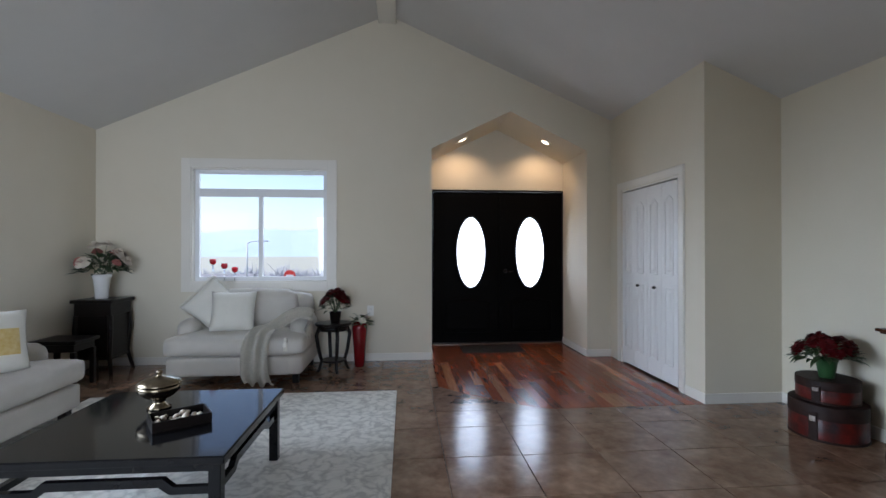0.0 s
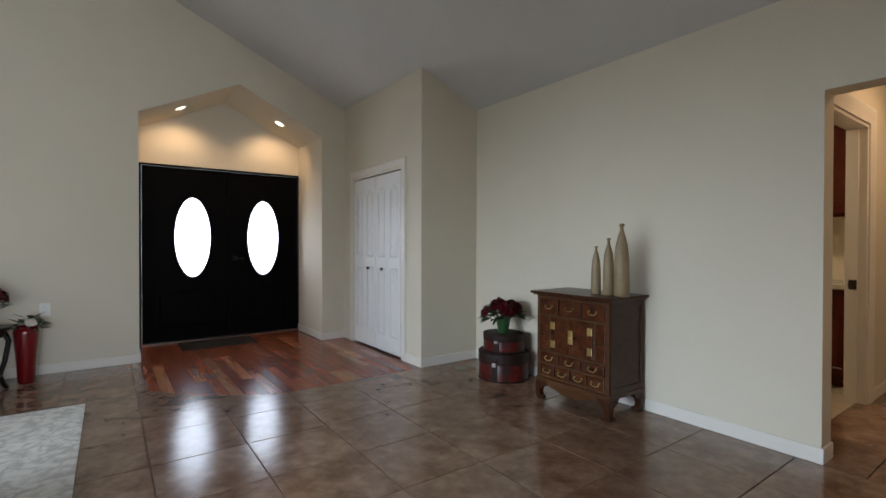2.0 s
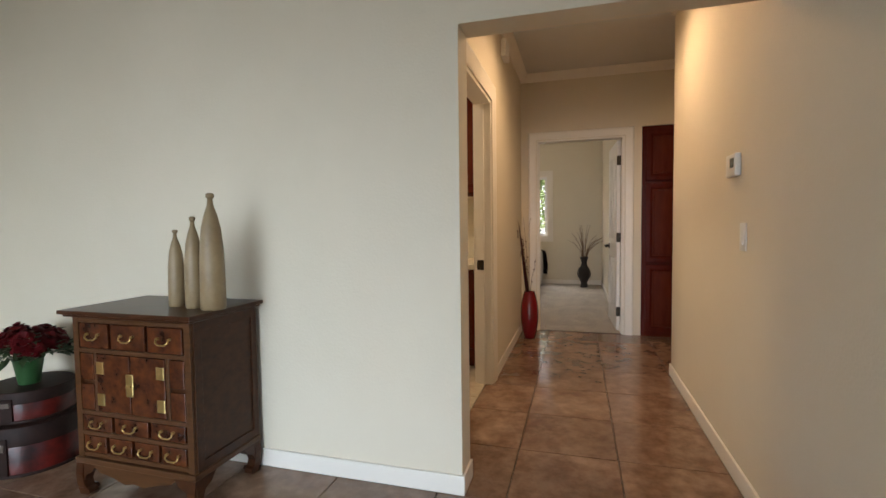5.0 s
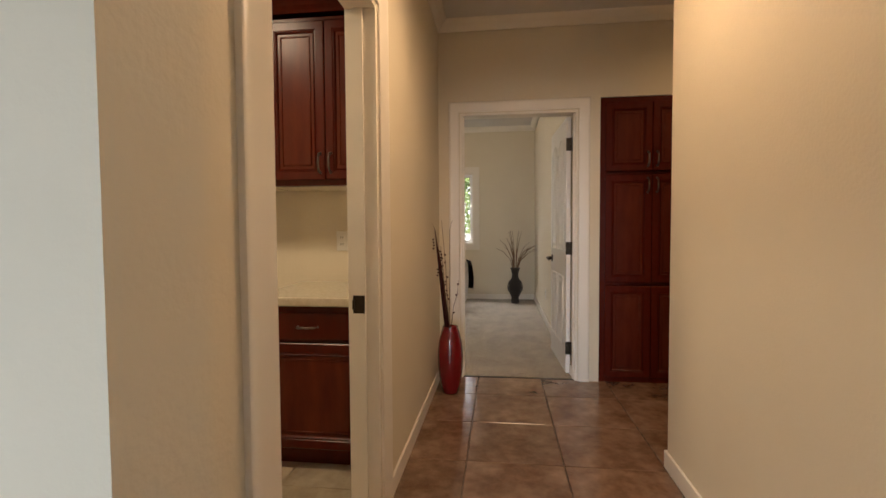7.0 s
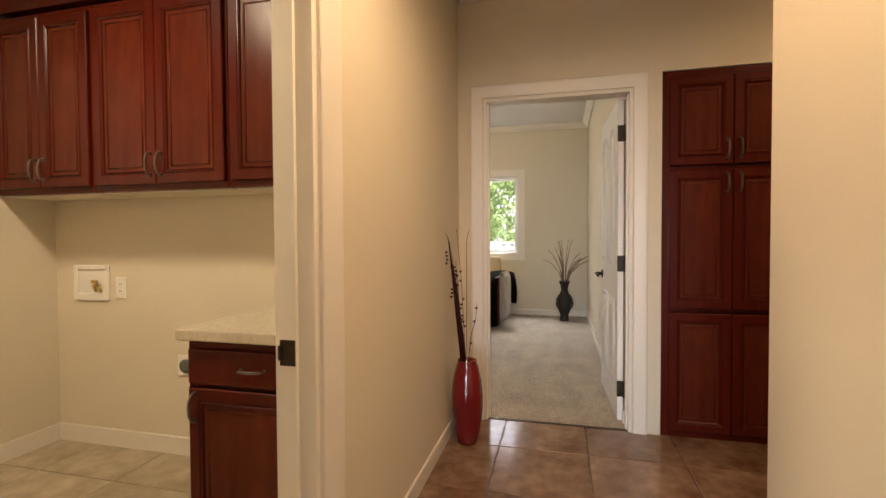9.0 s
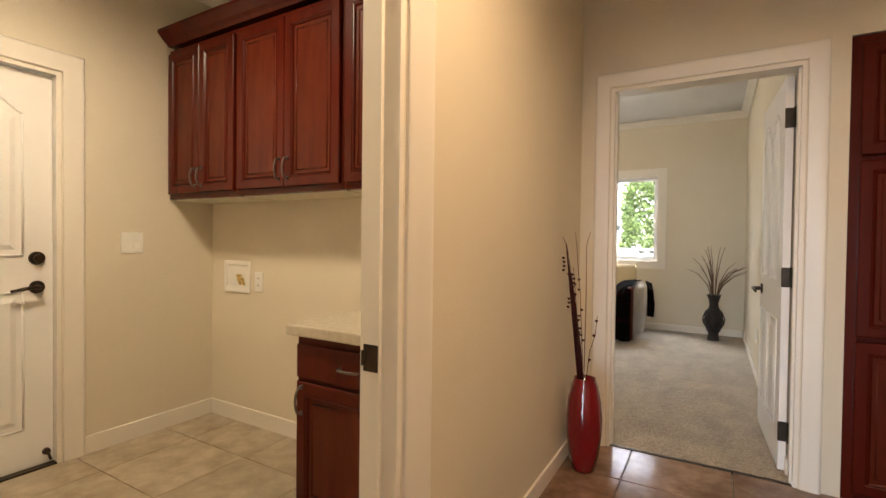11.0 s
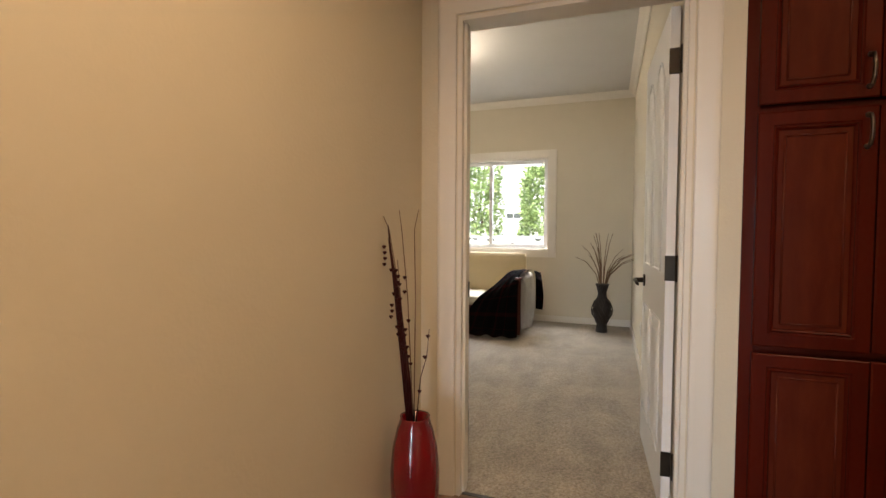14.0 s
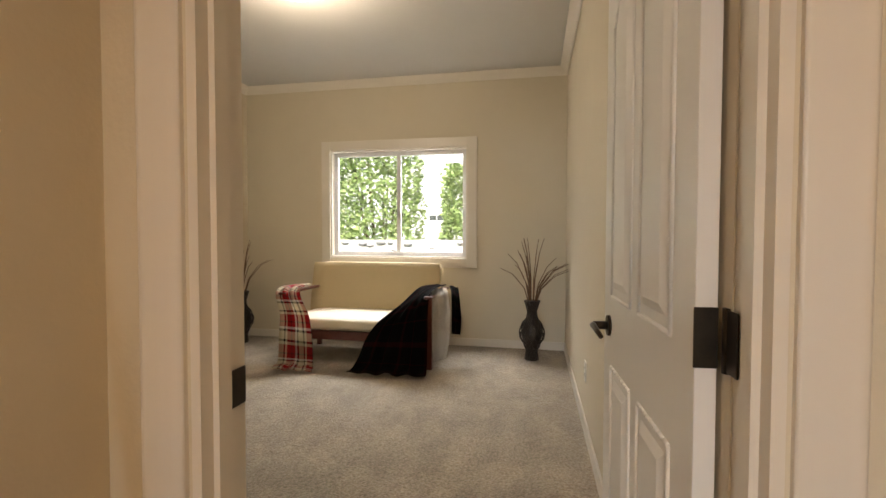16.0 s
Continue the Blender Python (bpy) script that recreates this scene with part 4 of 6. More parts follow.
# ---- things: hall cabinets ----
def cabinet_door(parent, w, h, m, handle=None, name="cabinet_door"):
    """Framed cherry door in x and z, its face towards -y; handle: (x, z, upright)."""
    f, t = 0.062, 0.02
    bm = bmesh.new()
    prof = [(0, 0), (0, -t + 0.004), (0.004, -t), (f - 0.018, -t), (f - 0.015, -t + 0.0035), (f - 0.011, -t + 0.004), (f - 0.007, -t - 0.001), (f - 0.002, -t + 0.004), (f, -t + 0.010), (f, 0)]
    rows_ = [[bm.verts.new(p) for p in ((u, y, u), (w - u, y, u), (w - u, y, h - u), (u, y, h - u))] for u, y in prof]
    for a, b in zip(rows_, rows_[1:] + rows_[:1]):
        for q in range(4):
            bm.faces.new((a[q], a[(q + 1) % 4], b[(q + 1) % 4], b[q]))
    d = part(name, bm, M_CHERRY, parent, m=m)
    g = 0.018
    bm = boxes((f, -t + 0.009, f, w - f, -0.002, h - f))
    for a, b in (((f + g, f + g), (w - f - g, f + g)), ((w - f - g, f + g), (w - f - g, h - f - g)), ((w - f - g, h - f - g), (f + g, h - f - g)), ((f + g, h - f - g), (f + g, f + g))):
        tube(bm, [(a[0], -t + 0.009, a[1]), (b[0], -t + 0.009, b[1])], 0.004, seg=6)
    part("panel", bm, M_CHERRY_IN, d)
    if handle:
        hx, hz, up = handle
        bm = bmesh.new()
        e = (0, 0, 0.05) if up else (0.05, 0, 0)
        e = Vector(e)
        c = Vector((hx, -t, hz))
        pts = [c - e, c - e * 0.95 + Vector((0, -0.02, 0)), c - e * 0.5 + Vector((0, -0.03, 0)), c + Vector((0, -0.033, 0)), c + e * 0.5 + Vector((0, -0.03, 0)), c + e * 0.95 + Vector((0, -0.02, 0)), c + e]
        tube(bm, pts, 0.0055, seg=8)
        for q in (c - e, c + e):
            tube(bm, [q, q + Vector((0, -0.012, 0))], 0.009, 0.006, 8)
        part("handle", bm, M_PEWTER, d, "aged pewter bow handle")
    return d


# tall linen cabinet in the end wall, doors towards -x
cab = thing("linen_cabinet", "tall dark cherry built-in cabinet with six framed doors", "cabinet", pose(XE + 0.006, -0.040, 0, 0, 0, -90))
CW = 0.73
part("carcass", boxes((0.02, 0.021, 0.02, CW - 0.02, 0.5, 2.1), bevel=0.002), M_CHERRY, cab)
for x in (0, CW - 0.045):
    part("stile", boxes((x, 0, 0, x + 0.045, 0.02, 2.12), bevel=0.002), M_CHERRY, cab)
for y, z0, z1 in ((0, 2.075, 2.12), (0, 0, 0.045), (0.006, 0.735, 0.755), (0.006, 1.555, 1.575)):
    part("rail", boxes((0.045, y, z0, CW - 0.045, 0.02, z1), bevel=0.002), M_CHERRY, cab)
dw = (CW - 0.07) / 2 - 0.002
for z0, z1, hz in ((0.04, 0.735, None), (0.755, 1.557, "top"), (1.577, 2.085, "low")):
    for k in range(2):
        x = 0.035 + k * (dw + 0.004)
        hd = None
        if hz:
            hd = (dw - 0.03 if k == 0 else 0.03, (z1 - z0) - 0.085 if hz == "top" else 0.085, True)
        cabinet_door(cab, dw, z1 - z0 - 0.006, pose(x, -0.002, z0), hd)

# laundry: three wall cabinets, base cabinet, worktop
for y1, y0 in ((3.376, 2.732), (2.728, 1.972), (1.968, 1.295)):
    w = y1 - y0
    c = thing("wall_cabinet", "dark cherry wall cabinet with two framed doors", "cabinet", pose(5.975, y1, 1.40, 0, 0, -90), "laundry wall cabinets")
    part("body", boxes((0, 0, 0, w, LX - 5.975 - 0.002, 0.90), bevel=0.002), M_CHERRY, c)
    part("underside", boxes((0.012, 0.03, -0.006, w - 0.012, LX - 5.975 - 0.004, -0.0005), bevel=0.001), M_SEATW, c, "pale cream underside")
    dd = (w - 0.03) / 2
    for k in range(2):
        cabinet_door(c, dd, 0.845, pose(0.0135 + k * (dd + 0.003), -0.001, 0.028), (dd - 0.028 if k == 0 else 0.028, 0.09, True))
bm = bmesh.new()
prism(bm, [(LX - 0.01, 2.322), (5.965, 2.322), (5.955, 2.335), (5.935, 2.35), (5.90, 2.39), (5.90, 2.405), (LX - 0.01, 2.405)], "y", 1.30, 3.377)
solid("cabinet_cornice", bm, M_CHERRY, "dark cherry crown moulding on the wall cabinets", "moulding")
base = thing("base_cabinet", "dark cherry base cabinet with drawer and door", "cabinet", pose(5.635, 1.89, 0, 0, 0, -90))
part("body", boxes((0, 0, 0.09, 0.59, 0.62, 0.80), (0.02, 0.06, 0, 0.555, 0.60, 0.09), bevel=0.002), M_CHERRY, base)
dr = part("drawer", boxes((0.012, -0.02, 0.635, 0.563, -0.001, 0.765), bevel=0.005), M_CHERRY, base)
bm = bmesh.new()
tube(bm, [(0.24, -0.02, 0.70), (0.245, -0.045, 0.70), (0.29, -0.055, 0.70), (0.335, -0.045, 0.70), (0.34, -0.02, 0.70)], 0.0055, seg=8)
part("handle", bm, M_PEWTER, dr, "aged pewter bow handle")
cabinet_door(base, 0.551, 0.51, pose(0.012, -0.001, 0.11), (0.03, 0.44, True))
solid("worktop", boxes((5.585, 1.295, 0.80, LX - 0.001, 1.905, 0.842), bevel=0.006), M_GRANITE, "pale speckled granite worktop on the base cabinet", "worktop")

# laundry wall fittings
box_ = thing("washer_outlet_box", "white recessed washer outlet box with brass valves", "outlet box", pose(LX, 3.115, 0.925))
part("frame", boxes((-0.012, -0.125, -0.10, 0, -0.10, 0.10), (-0.012, 0.10, -0.10, 0, 0.125, 0.10), (-0.012, -0.10, 0.075, 0, 0.10, 0.10), (-0.012, -0.10, -0.10, 0, 0.10, -0.06), bevel=0.003), M_PLASTIC, box_)
part("back", boxes((-0.003, -0.10, -0.06, -0.0005, 0.10, 0.075)), M_PLASTIC, box_)
bm = bmesh.new()
tube(bm, [(-0.004, -0.03, -0.05), (-0.02, -0.03, -0.02), (-0.02, -0.03, 0.0)], 0.008, seg=8)
tube(bm, [(-0.004, -0.065, -0.05), (-0.02, -0.065, -0.02)], 0.008, seg=8)
vt = part("valve", bm, M_BRASS, box_, "brass valves")
part("valve_handle", boxes((-0.026, -0.055, 0.0, -0.014, -0.015, 0.016), (-0.026, -0.08, -0.02, -0.014, -0.05, -0.008), bevel=0.003), M_BRASS, vt, "brass valve handle")


def plate(name, label, m, w, h, toggles=1, cat="switch", outlet=False):
    """A wall plate in x and z, facing -y."""
    p = thing(name, label, cat, m)
    part("cover_plate", boxes((-w / 2, -0.006, -h / 2, w / 2, 0, h / 2), bevel=0.002), M_PLASTIC, p)
    for k in range(toggles):
        cx = (k - (toggles - 1) / 2) * 0.046
        if outlet:
            for z in (-0.02, 0.02):
                part("socket", boxes((cx - 0.017, -0.008, z - 0.014, cx + 0.017, -0.0055, z + 0.014), bevel=0.003), M_PLASTIC, p)
                part("slot", boxes((cx - 0.008, -0.0085, z - 0.004, cx - 0.005, -0.0079, z + 0.006), (cx + 0.005, -0.0085, z - 0.004, cx + 0.008, -0.0079, z + 0.006)), M_LCD, p)
        else:
            bm = bmesh.new()
            prism(bm, [(-0.0055, -0.033), (-0.011, -0.033), (-0.007, 0.0), (-0.0075, 0.033), (-0.0055, 0.033)], "x", cx - 0.016, cx + 0.016)
            part("rocker", bm, M_PLASTIC, p)
    return p


plate("light_switch", "white double rocker switch on the laundry wall", pose(5.76, LY - 0.001, 1.135), 0.118, 0.118, 2)
plate("wall_outlet", "white outlet plate beside the washer box", pose(LX - 0.001, 2.91, 0.90, 0, 0, -90), 0.07, 0.118, 1, "outlet", True)
plate("wall_outlet", "white outlet plate above the worktop", pose(LX - 0.001, 1.65, 1.09, 0, 0, -90), 0.07, 0.118, 1, "outlet", True)
dv = thing("dryer_outlet", "dark dryer outlet low on the wall", "outlet", pose(LX - 0.001, 2.48, 0.49, 0, 0, -90))
part("cover_plate", boxes((-0.055, -0.008, -0.055, 0.055, 0, 0.055), bevel=0.003), M_PLASTIC, dv)
part("socket", turned([(0.036, 0), (0.036, 0.012), (0.02, 0.013)], 20), M_LCD, dv, "black round socket", pose(0, -0.008, 0, 90))

# hall wall fittings on the thermostat wall (facing +y)
th = thing("thermostat", "white digital thermostat on the hall wall", "thermostat", pose(4.40, HR + 0.001, 1.40, 0, 0, 180))
part("case", boxes((-0.065, -0.026, -0.05, 0.065, 0, 0.05), bevel=0.006), M_PLASTIC, th)
part("display", boxes((-0.0, -0.0275, -0.012, 0.05, -0.0255, 0.03)), M_LCD, th, "grey liquid-crystal display")
plate("light_switch", "white rocker switch on the hall wall", pose(4.285, HR + 0.001, 1.085, 0, 0, 180), 0.075, 0.12, 1)
ch = thing("door_chime", "small white box high on the hall wall", "chime", pose(5.85, HL - 0.001, 2.55))
part("case", boxes((-0.09, -0.045, -0.07, 0.09, 0, 0.07), bevel=0.008), M_PLASTIC, ch)


# ---- tall vases with sticks ----
def heart(bm, p, s):
    """A small rounded heart-shaped bead."""
    r = [(0.35, 0.55), (0.95, 0.4), (1.0, 0.05), (0.6, -0.5), (0.1, -1.0)]
    rings = [[bm.verts.new((p[0] + 0.6 * q * s * math.cos(a), p[1] + q * s * math.sin(a), p[2] + z * s)) for a in [k * math.pi / 4 for k in range(8)]] for q, z in r]
    for a, b in zip(rings, rings[1:]):
        for k in range(8):
            bm.faces.new((a[k], a[(k + 1) % 8], b[(k + 1) % 8], b[k])).smooth = True
    bm.faces.new(rings[0])


fv = thing("floor_vase", "tall glossy red floor vase holding beaded dark sticks", "vase", pose(6.775, 1.05, 0))
part("vase_body", turned([(0.052, 0.0), (0.058, 0.01), (0.075, 0.08), (0.088, 0.19), (0.090, 0.27), (0.082, 0.36), (0.066, 0.43), (0.053, 0.468), (0.055, 0.474), (0.045, 0.470), (0.04, 0.40), (0.03, 0.39)], 40), M_REDCER, fv)
rnd = random.Random(4)
for k in range(4):
    o = (k - 1.5) * 0.009
    bm = bmesh.new()
    tube(bm, [(o * 0.6, 0.006 + o * 0.8, 0.30), (0.008 + o * 0.3, 0.040 + o, 0.62), (0.0, 0.074 + o * 0.6, 0.92), (-0.01, 0.098 + o * 0.5, 1.06 + 0.035 * k)], 0.0065, 0.0022, 6)
    part("stick", bm, M_STICK, fv, "dark red stick")
for k in range(3):
    bm = bmesh.new()
    tilt = (0.100, 0.062, -0.062)[k]
    top = (1.12, 1.04, 0.80)[k]
    tube(bm, [(0.0, 0.0, 0.40), (-0.012, tilt * 0.42, 0.62), (-0.02, tilt * 0.85, top - 0.1), (-0.02, tilt, top)], 0.0022, 0.0012, 5)
    for q in range((19, 14, 3)[k]):
        z = 0.70 + (top - 0.72) * (q + 0.4) / 19 if k == 0 else 0.66 + (top - 0.68) * (q + 0.4) / 14 if k == 1 else (0.575, 0.70, 0.775)[q]
        y = tilt * (z - 0.40) / (top - 0.40) + (rnd.uniform(-0.03, 0.03) if k < 2 else 0.0)
        heart(bm, (-0.024, y, z), 0.0085)
    part("beaded_stem", bm, M_STICK, fv, "thin wire stem with dark heart beads")
bm = bmesh.new()
for k in range(3):
    tube(bm, [(0, 0.005, 0.4), (0.0, 0.06 - 0.03 * k, 0.9), (-0.01, 0.10 - 0.05 * k, 1.15), (-0.02, 0.13 - 0.075 * k, 1.22)], 0.0025, 0.0012, 5)
part("wisp", bm, M_TWIG, fv, "thin dry curling twigs")


def wicker_vase(m, label, seed, group):
    v = thing("wicker_vase", label, "vase", m, group)
    pts = [(0.062, 0.0), (0.058, 0.03), (0.05, 0.08), (0.075, 0.14), (0.112, 0.21), (0.118, 0.26), (0.095, 0.33), (0.05, 0.39), (0.042, 0.44), (0.055, 0.50), (0.072, 0.545)]

    def rad(z):
        for (r0, z0), (r1, z1) in zip(pts, pts[1:]):
            if z <= z1:
                k = (z - z0) / (z1 - z0)
                k = k * k * (3 - 2 * k)
                return r0 + (r1 - r0) * k
        return pts[-1][0]
    bm = bmesh.new()
    for k in range(14):
        for sgn in (1, -1):
            a0 = 2 * math.pi * k / 14
            tube(bm, [(rad(z) * math.cos(a0 + sgn * z * 5), rad(z) * math.sin(a0 + sgn * z * 5), z) for z in [0.545 * i / 22 for i in range(23)]], 0.0042, seg=5)
    for z in (0.004, 0.02, 0.09, 0.40, 0.42, 0.44, 0.53, 0.545):
        n = 24
        tube(bm, [(rad(z) * math.cos(2 * math.pi * i / n), rad(z) * math.sin(2 * math.pi * i / n), z) for i in range(n + 1)], 0.006, seg=5)
    part("woven_shell", bm, M_WICKER, v)
    part("liner", turned([(r * 0.86, z + 0.004) for r, z in pts], 20), M_WICKER, v)
    r = random.Random(seed)
    for k in range(22):
        a, sp = r.choice((1.57, -1.57)) + r.uniform(-0.9, 0.9), r.uniform(0.04, 0.36)
        h = r.uniform(0.40, 0.62) * (1 - 0.35 * (sp / 0.34) ** 2)
        dx, dy = math.cos(a) * sp * 0.7, math.sin(a) * sp
        bm = bmesh.new()
        tube(bm, [(0.01 * math.cos(a), 0.01 * math.sin(a), 0.45), (dx * 0.25, dy * 0.25, 0.55 + h * 0.35), (dx * 0.62, dy * 0.62, 0.55 + h * 0.75), (dx * (1.0), dy * (1.0), 0.55 + h * (1 - 0.25 * sp))], 0.0058, 0.0024, 5)
        part("twig", bm, M_TWIG, v)
    return v


wicker_vase(pose(10.84, 0.47, 0.006), "black woven floor vase with dry curling twigs", 3, "bedroom vases")
wicker_vase(pose(10.92, 3.54, 0.006), "black woven floor vase with dry twigs in the corner", 8, "bedroom vases")

# ---- bedroom bench with throws ----
b = thing("bench", "low wooden bench with tan back and cream seat cushions", "bench", pose(10.62, 2.005, 0.006))
for x in (-0.30, 0.38):
    for y in (-0.675, 0.675):
        part("leg", boxes((x - 0.022, y - 0.022, 0, x + 0.022, y + 0.022, 0.612), bevel=0.004), M_BENCHWOOD, b)
part("seat_rail", boxes((-0.315, -0.65, 0.22, -0.28, 0.65, 0.30), bevel=0.004), M_BENCHWOOD, b)
part("seat_rail", boxes((0.35, -0.65, 0.22, 0.385, 0.65, 0.30), bevel=0.004), M_BENCHWOOD, b)
for y in (-0.675, 0.675):
    part("armrest", boxes((-0.36, y - 0.035, 0.612, 0.42, y + 0.035, 0.637), bevel=0.006), M_BENCHWOOD, b)
    part("side_rail", boxes((-0.278, y - 0.015, 0.23, 0.358, y + 0.015, 0.29), bevel=0.003), M_BENCHWOOD, b)
bm = bmesh.new()
soft_box(bm, -0.33, -0.648, 0.302, 0.36, 0.648, 0.41, 0.006, 0.03)
part("seat_cushion", bm, M_SEATW, b, "cream seat cushion")
bm = bmesh.new()
soft_box(bm, 0, -0.68, -0.06, 0.11, 0.68, 0.46, 0.006, 0.025)
part("back_cushion", bm, M_TAN, b, "tan vinyl back cushion", pose(0.27, 0.05, 0.43, 0, 12, 0))
bm = bmesh.new()
drape(bm, [(10.72, 2.79, 0.655), (10.45, 2.79, 0.66), (10.27, 2.74, 0.62), (10.235, 2.68, 0.46), (10.20, 2.67, 0.26), (10.16, 2.66, 0.05), (10.05, 2.65, 0.022), (9.97, 2.62, 0.022)],
      [(10.72, 2.58, 0.66), (10.45, 2.57, 0.66), (10.27, 2.50, 0.62), (10.235, 2.40, 0.46), (10.20, 2.35, 0.24), (10.15, 2.32, 0.05), (10.05, 2.28, 0.022), (9.97, 2.25, 0.022)], 0.016, 3.0, (1.7, 5.6), 1)
solid("plaid_throw", bm, M_PLAID, "red white and black plaid throw over the bench arm", "blanket")
bm = bmesh.new()
drape(bm, [(10.74, 1.46, 0.665), (10.58, 1.50, 0.66), (10.36, 1.62, 0.52), (10.26, 1.76, 0.41), (10.21, 1.85, 0.29), (10.13, 1.91, 0.10), (10.06, 1.95, 0.025), (9.98, 1.96, 0.025)],
      [(10.74, 1.25, 0.675), (10.56, 1.27, 0.69), (10.33, 1.31, 0.66), (10.245, 1.32, 0.52), (10.22, 1.32, 0.32), (10.15, 1.31, 0.10), (10.08, 1.30, 0.025), (10.0, 1.29, 0.025)], 0.018, 4.0, (2.5, 4), 5)
solid("dark_plaid_throw", bm, M_PLAIDD, "black and red plaid throw hanging to the carpet", "blanket")
bm = bmesh.new()
drape(bm, [(10.60, 1.36, 0.665), (10.40, 1.335, 0.64), (10.36, 1.33, 0.45), (10.36, 1.32, 0.22), (10.37, 1.31, 0.06)],
      [(10.62, 1.24, 0.67), (10.46, 1.195, 0.63), (10.44, 1.175, 0.45), (10.45, 1.185, 0.25), (10.45, 1.21, 0.09)], 0.012, 1.5, (2, 2), 9, 0.016)
solid("sherpa_throw", bm, M_SHERPA, "white sherpa throw hanging from the bench arm", "blanket")
bm = bmesh.new()
drape(bm, [(10.74, 1.24, 0.68), (10.60, 1.20, 0.62), (10.58, 1.19, 0.45), (10.58, 1.19, 0.27)],
      [(10.78, 1.16, 0.66), (10.66, 1.13, 0.56), (10.64, 1.11, 0.40), (10.64, 1.12, 0.25)], 0.012, 1.0, (1.2, 2), 12)
part("fold", bm, M_PLAIDD, bpy.data.objects["dark_plaid_throw"], "dark corner folded over the arm")
# bedroom ceiling light
cl = thing("ceiling_light", "lit frosted glass dome ceiling light", "ceiling light", pose(9.25, 1.97, 2.82))
part("base", turned([(0.155, -0.05), (0.168, -0.045), (0.172, -0.02), (0.165, 0.0)], 32), M_BRONZE, cl, "dark bronze rim")
part("shade", turned([(0.004, -0.13), (0.06, -0.122), (0.11, -0.10), (0.14, -0.07), (0.15, -0.048), (0.148, -0.04)], 32), M_BULB, cl, "lit frosted glass")
plate("wall_outlet", "white outlet low on the bedroom wall", pose(9.3, BY0 + 0.001, 0.36, 0, 0, 180), 0.075, 0.118, 1, "outlet", True)

# recessed foyer lights
for x, z, t in ((1.50, NZ + (1.50 - NX0) * (NP - NZ) / (NXP - NX0), -26), (2.56, NZ + (NX1 - 2.56) * (NP - NZ) / (NX1 - NXP), 26)):
    s = thing("recessed_light", "lit recessed downlight in the foyer ceiling", "downlight", pose(x, 6.02, z, 0, t, 0), "foyer downlights")
    part("trim_ring", turned([(0.052, -0.004), (0.075, -0.006), (0.078, -0.001), (0.05, 0.0)], 28), M_TRIM, s)
    part("lens", turned([(0.048, -0.006), (0.05, -0.003)], 24), M_DIFF, s, "glowing lens")



# ---- living room ----
def petal_head(bm, c, r, n, seed, droop=0.35):
    """A flower of cupped petals round a centre."""
    rn = random.Random(seed)
    c = Vector(c)
    for ringi, (k, rr, lift) in enumerate(((n, 1.0, 0.15), (n - 2, 0.72, 0.42), (max(3, n - 4), 0.42, 0.66))):
        for i in range(k):
            a = 2 * math.pi * (i + 0.5 * ringi) / k + rn.uniform(-0.2, 0.2)
            d = Vector((math.cos(a), math.sin(a), 0))
            s = Vector((-d.y, d.x, 0))
            w = r * 0.55 * rr + r * 0.12
            p0 = c
            p1 = c + d * r * 0.5 * rr + Vector((0, 0, r * lift * 0.8))
            p2 = c + d * r * rr + Vector((0, 0, r * (lift - droop * (1 - lift)) + rn.uniform(-0.1, 0.1) * r))
            v = [bm.verts.new(q) for q in (p0, p1 - s * w, p1 + Vector((0, 0, -r * 0.1)), p1 + s * w, p2 - s * w * 0.5, p2 + s * w * 0.5)]
            for q in ((v[0], v[2], v[1]), (v[0], v[3], v[2]), (v[1], v[2], v[4]), (v[2], v[5], v[4]), (v[2], v[3], v[5])):
                bm.faces.new(q).smooth = True


def leaf(bm, p, d, ln, w):
    """One folded leaf from p along d."""
    p, d = Vector(p), Vector(d).normalized()
    s = d.cross(Vector((0, 0, 1)))
    s = s.normalized() if s.length > 0.01 else Vector((1, 0, 0))
    u = s.cross(d)
    m1, m2, tip = p + d * ln * 0.4 - u * 0.1 * ln * 0, p + d * ln * 0.75, p + d * ln - u * ln * 0.12
    a = [bm.verts.new(q) for q in (p, m1 + s * w + u * w * 0.4, m1 - s * w + u * w * 0.4, m2 + s * w * 0.6 + u * w * 0.2, m2 - s * w * 0.6 + u * w * 0.2, tip, m1, m2)]
    for q in ((0, 6, 1), (0, 2, 6), (1, 6, 7, 3), (6, 2, 4, 7), (3, 7, 5), (7, 4, 5)):
        bm.faces.new([a[i] for i in q]).smooth = True


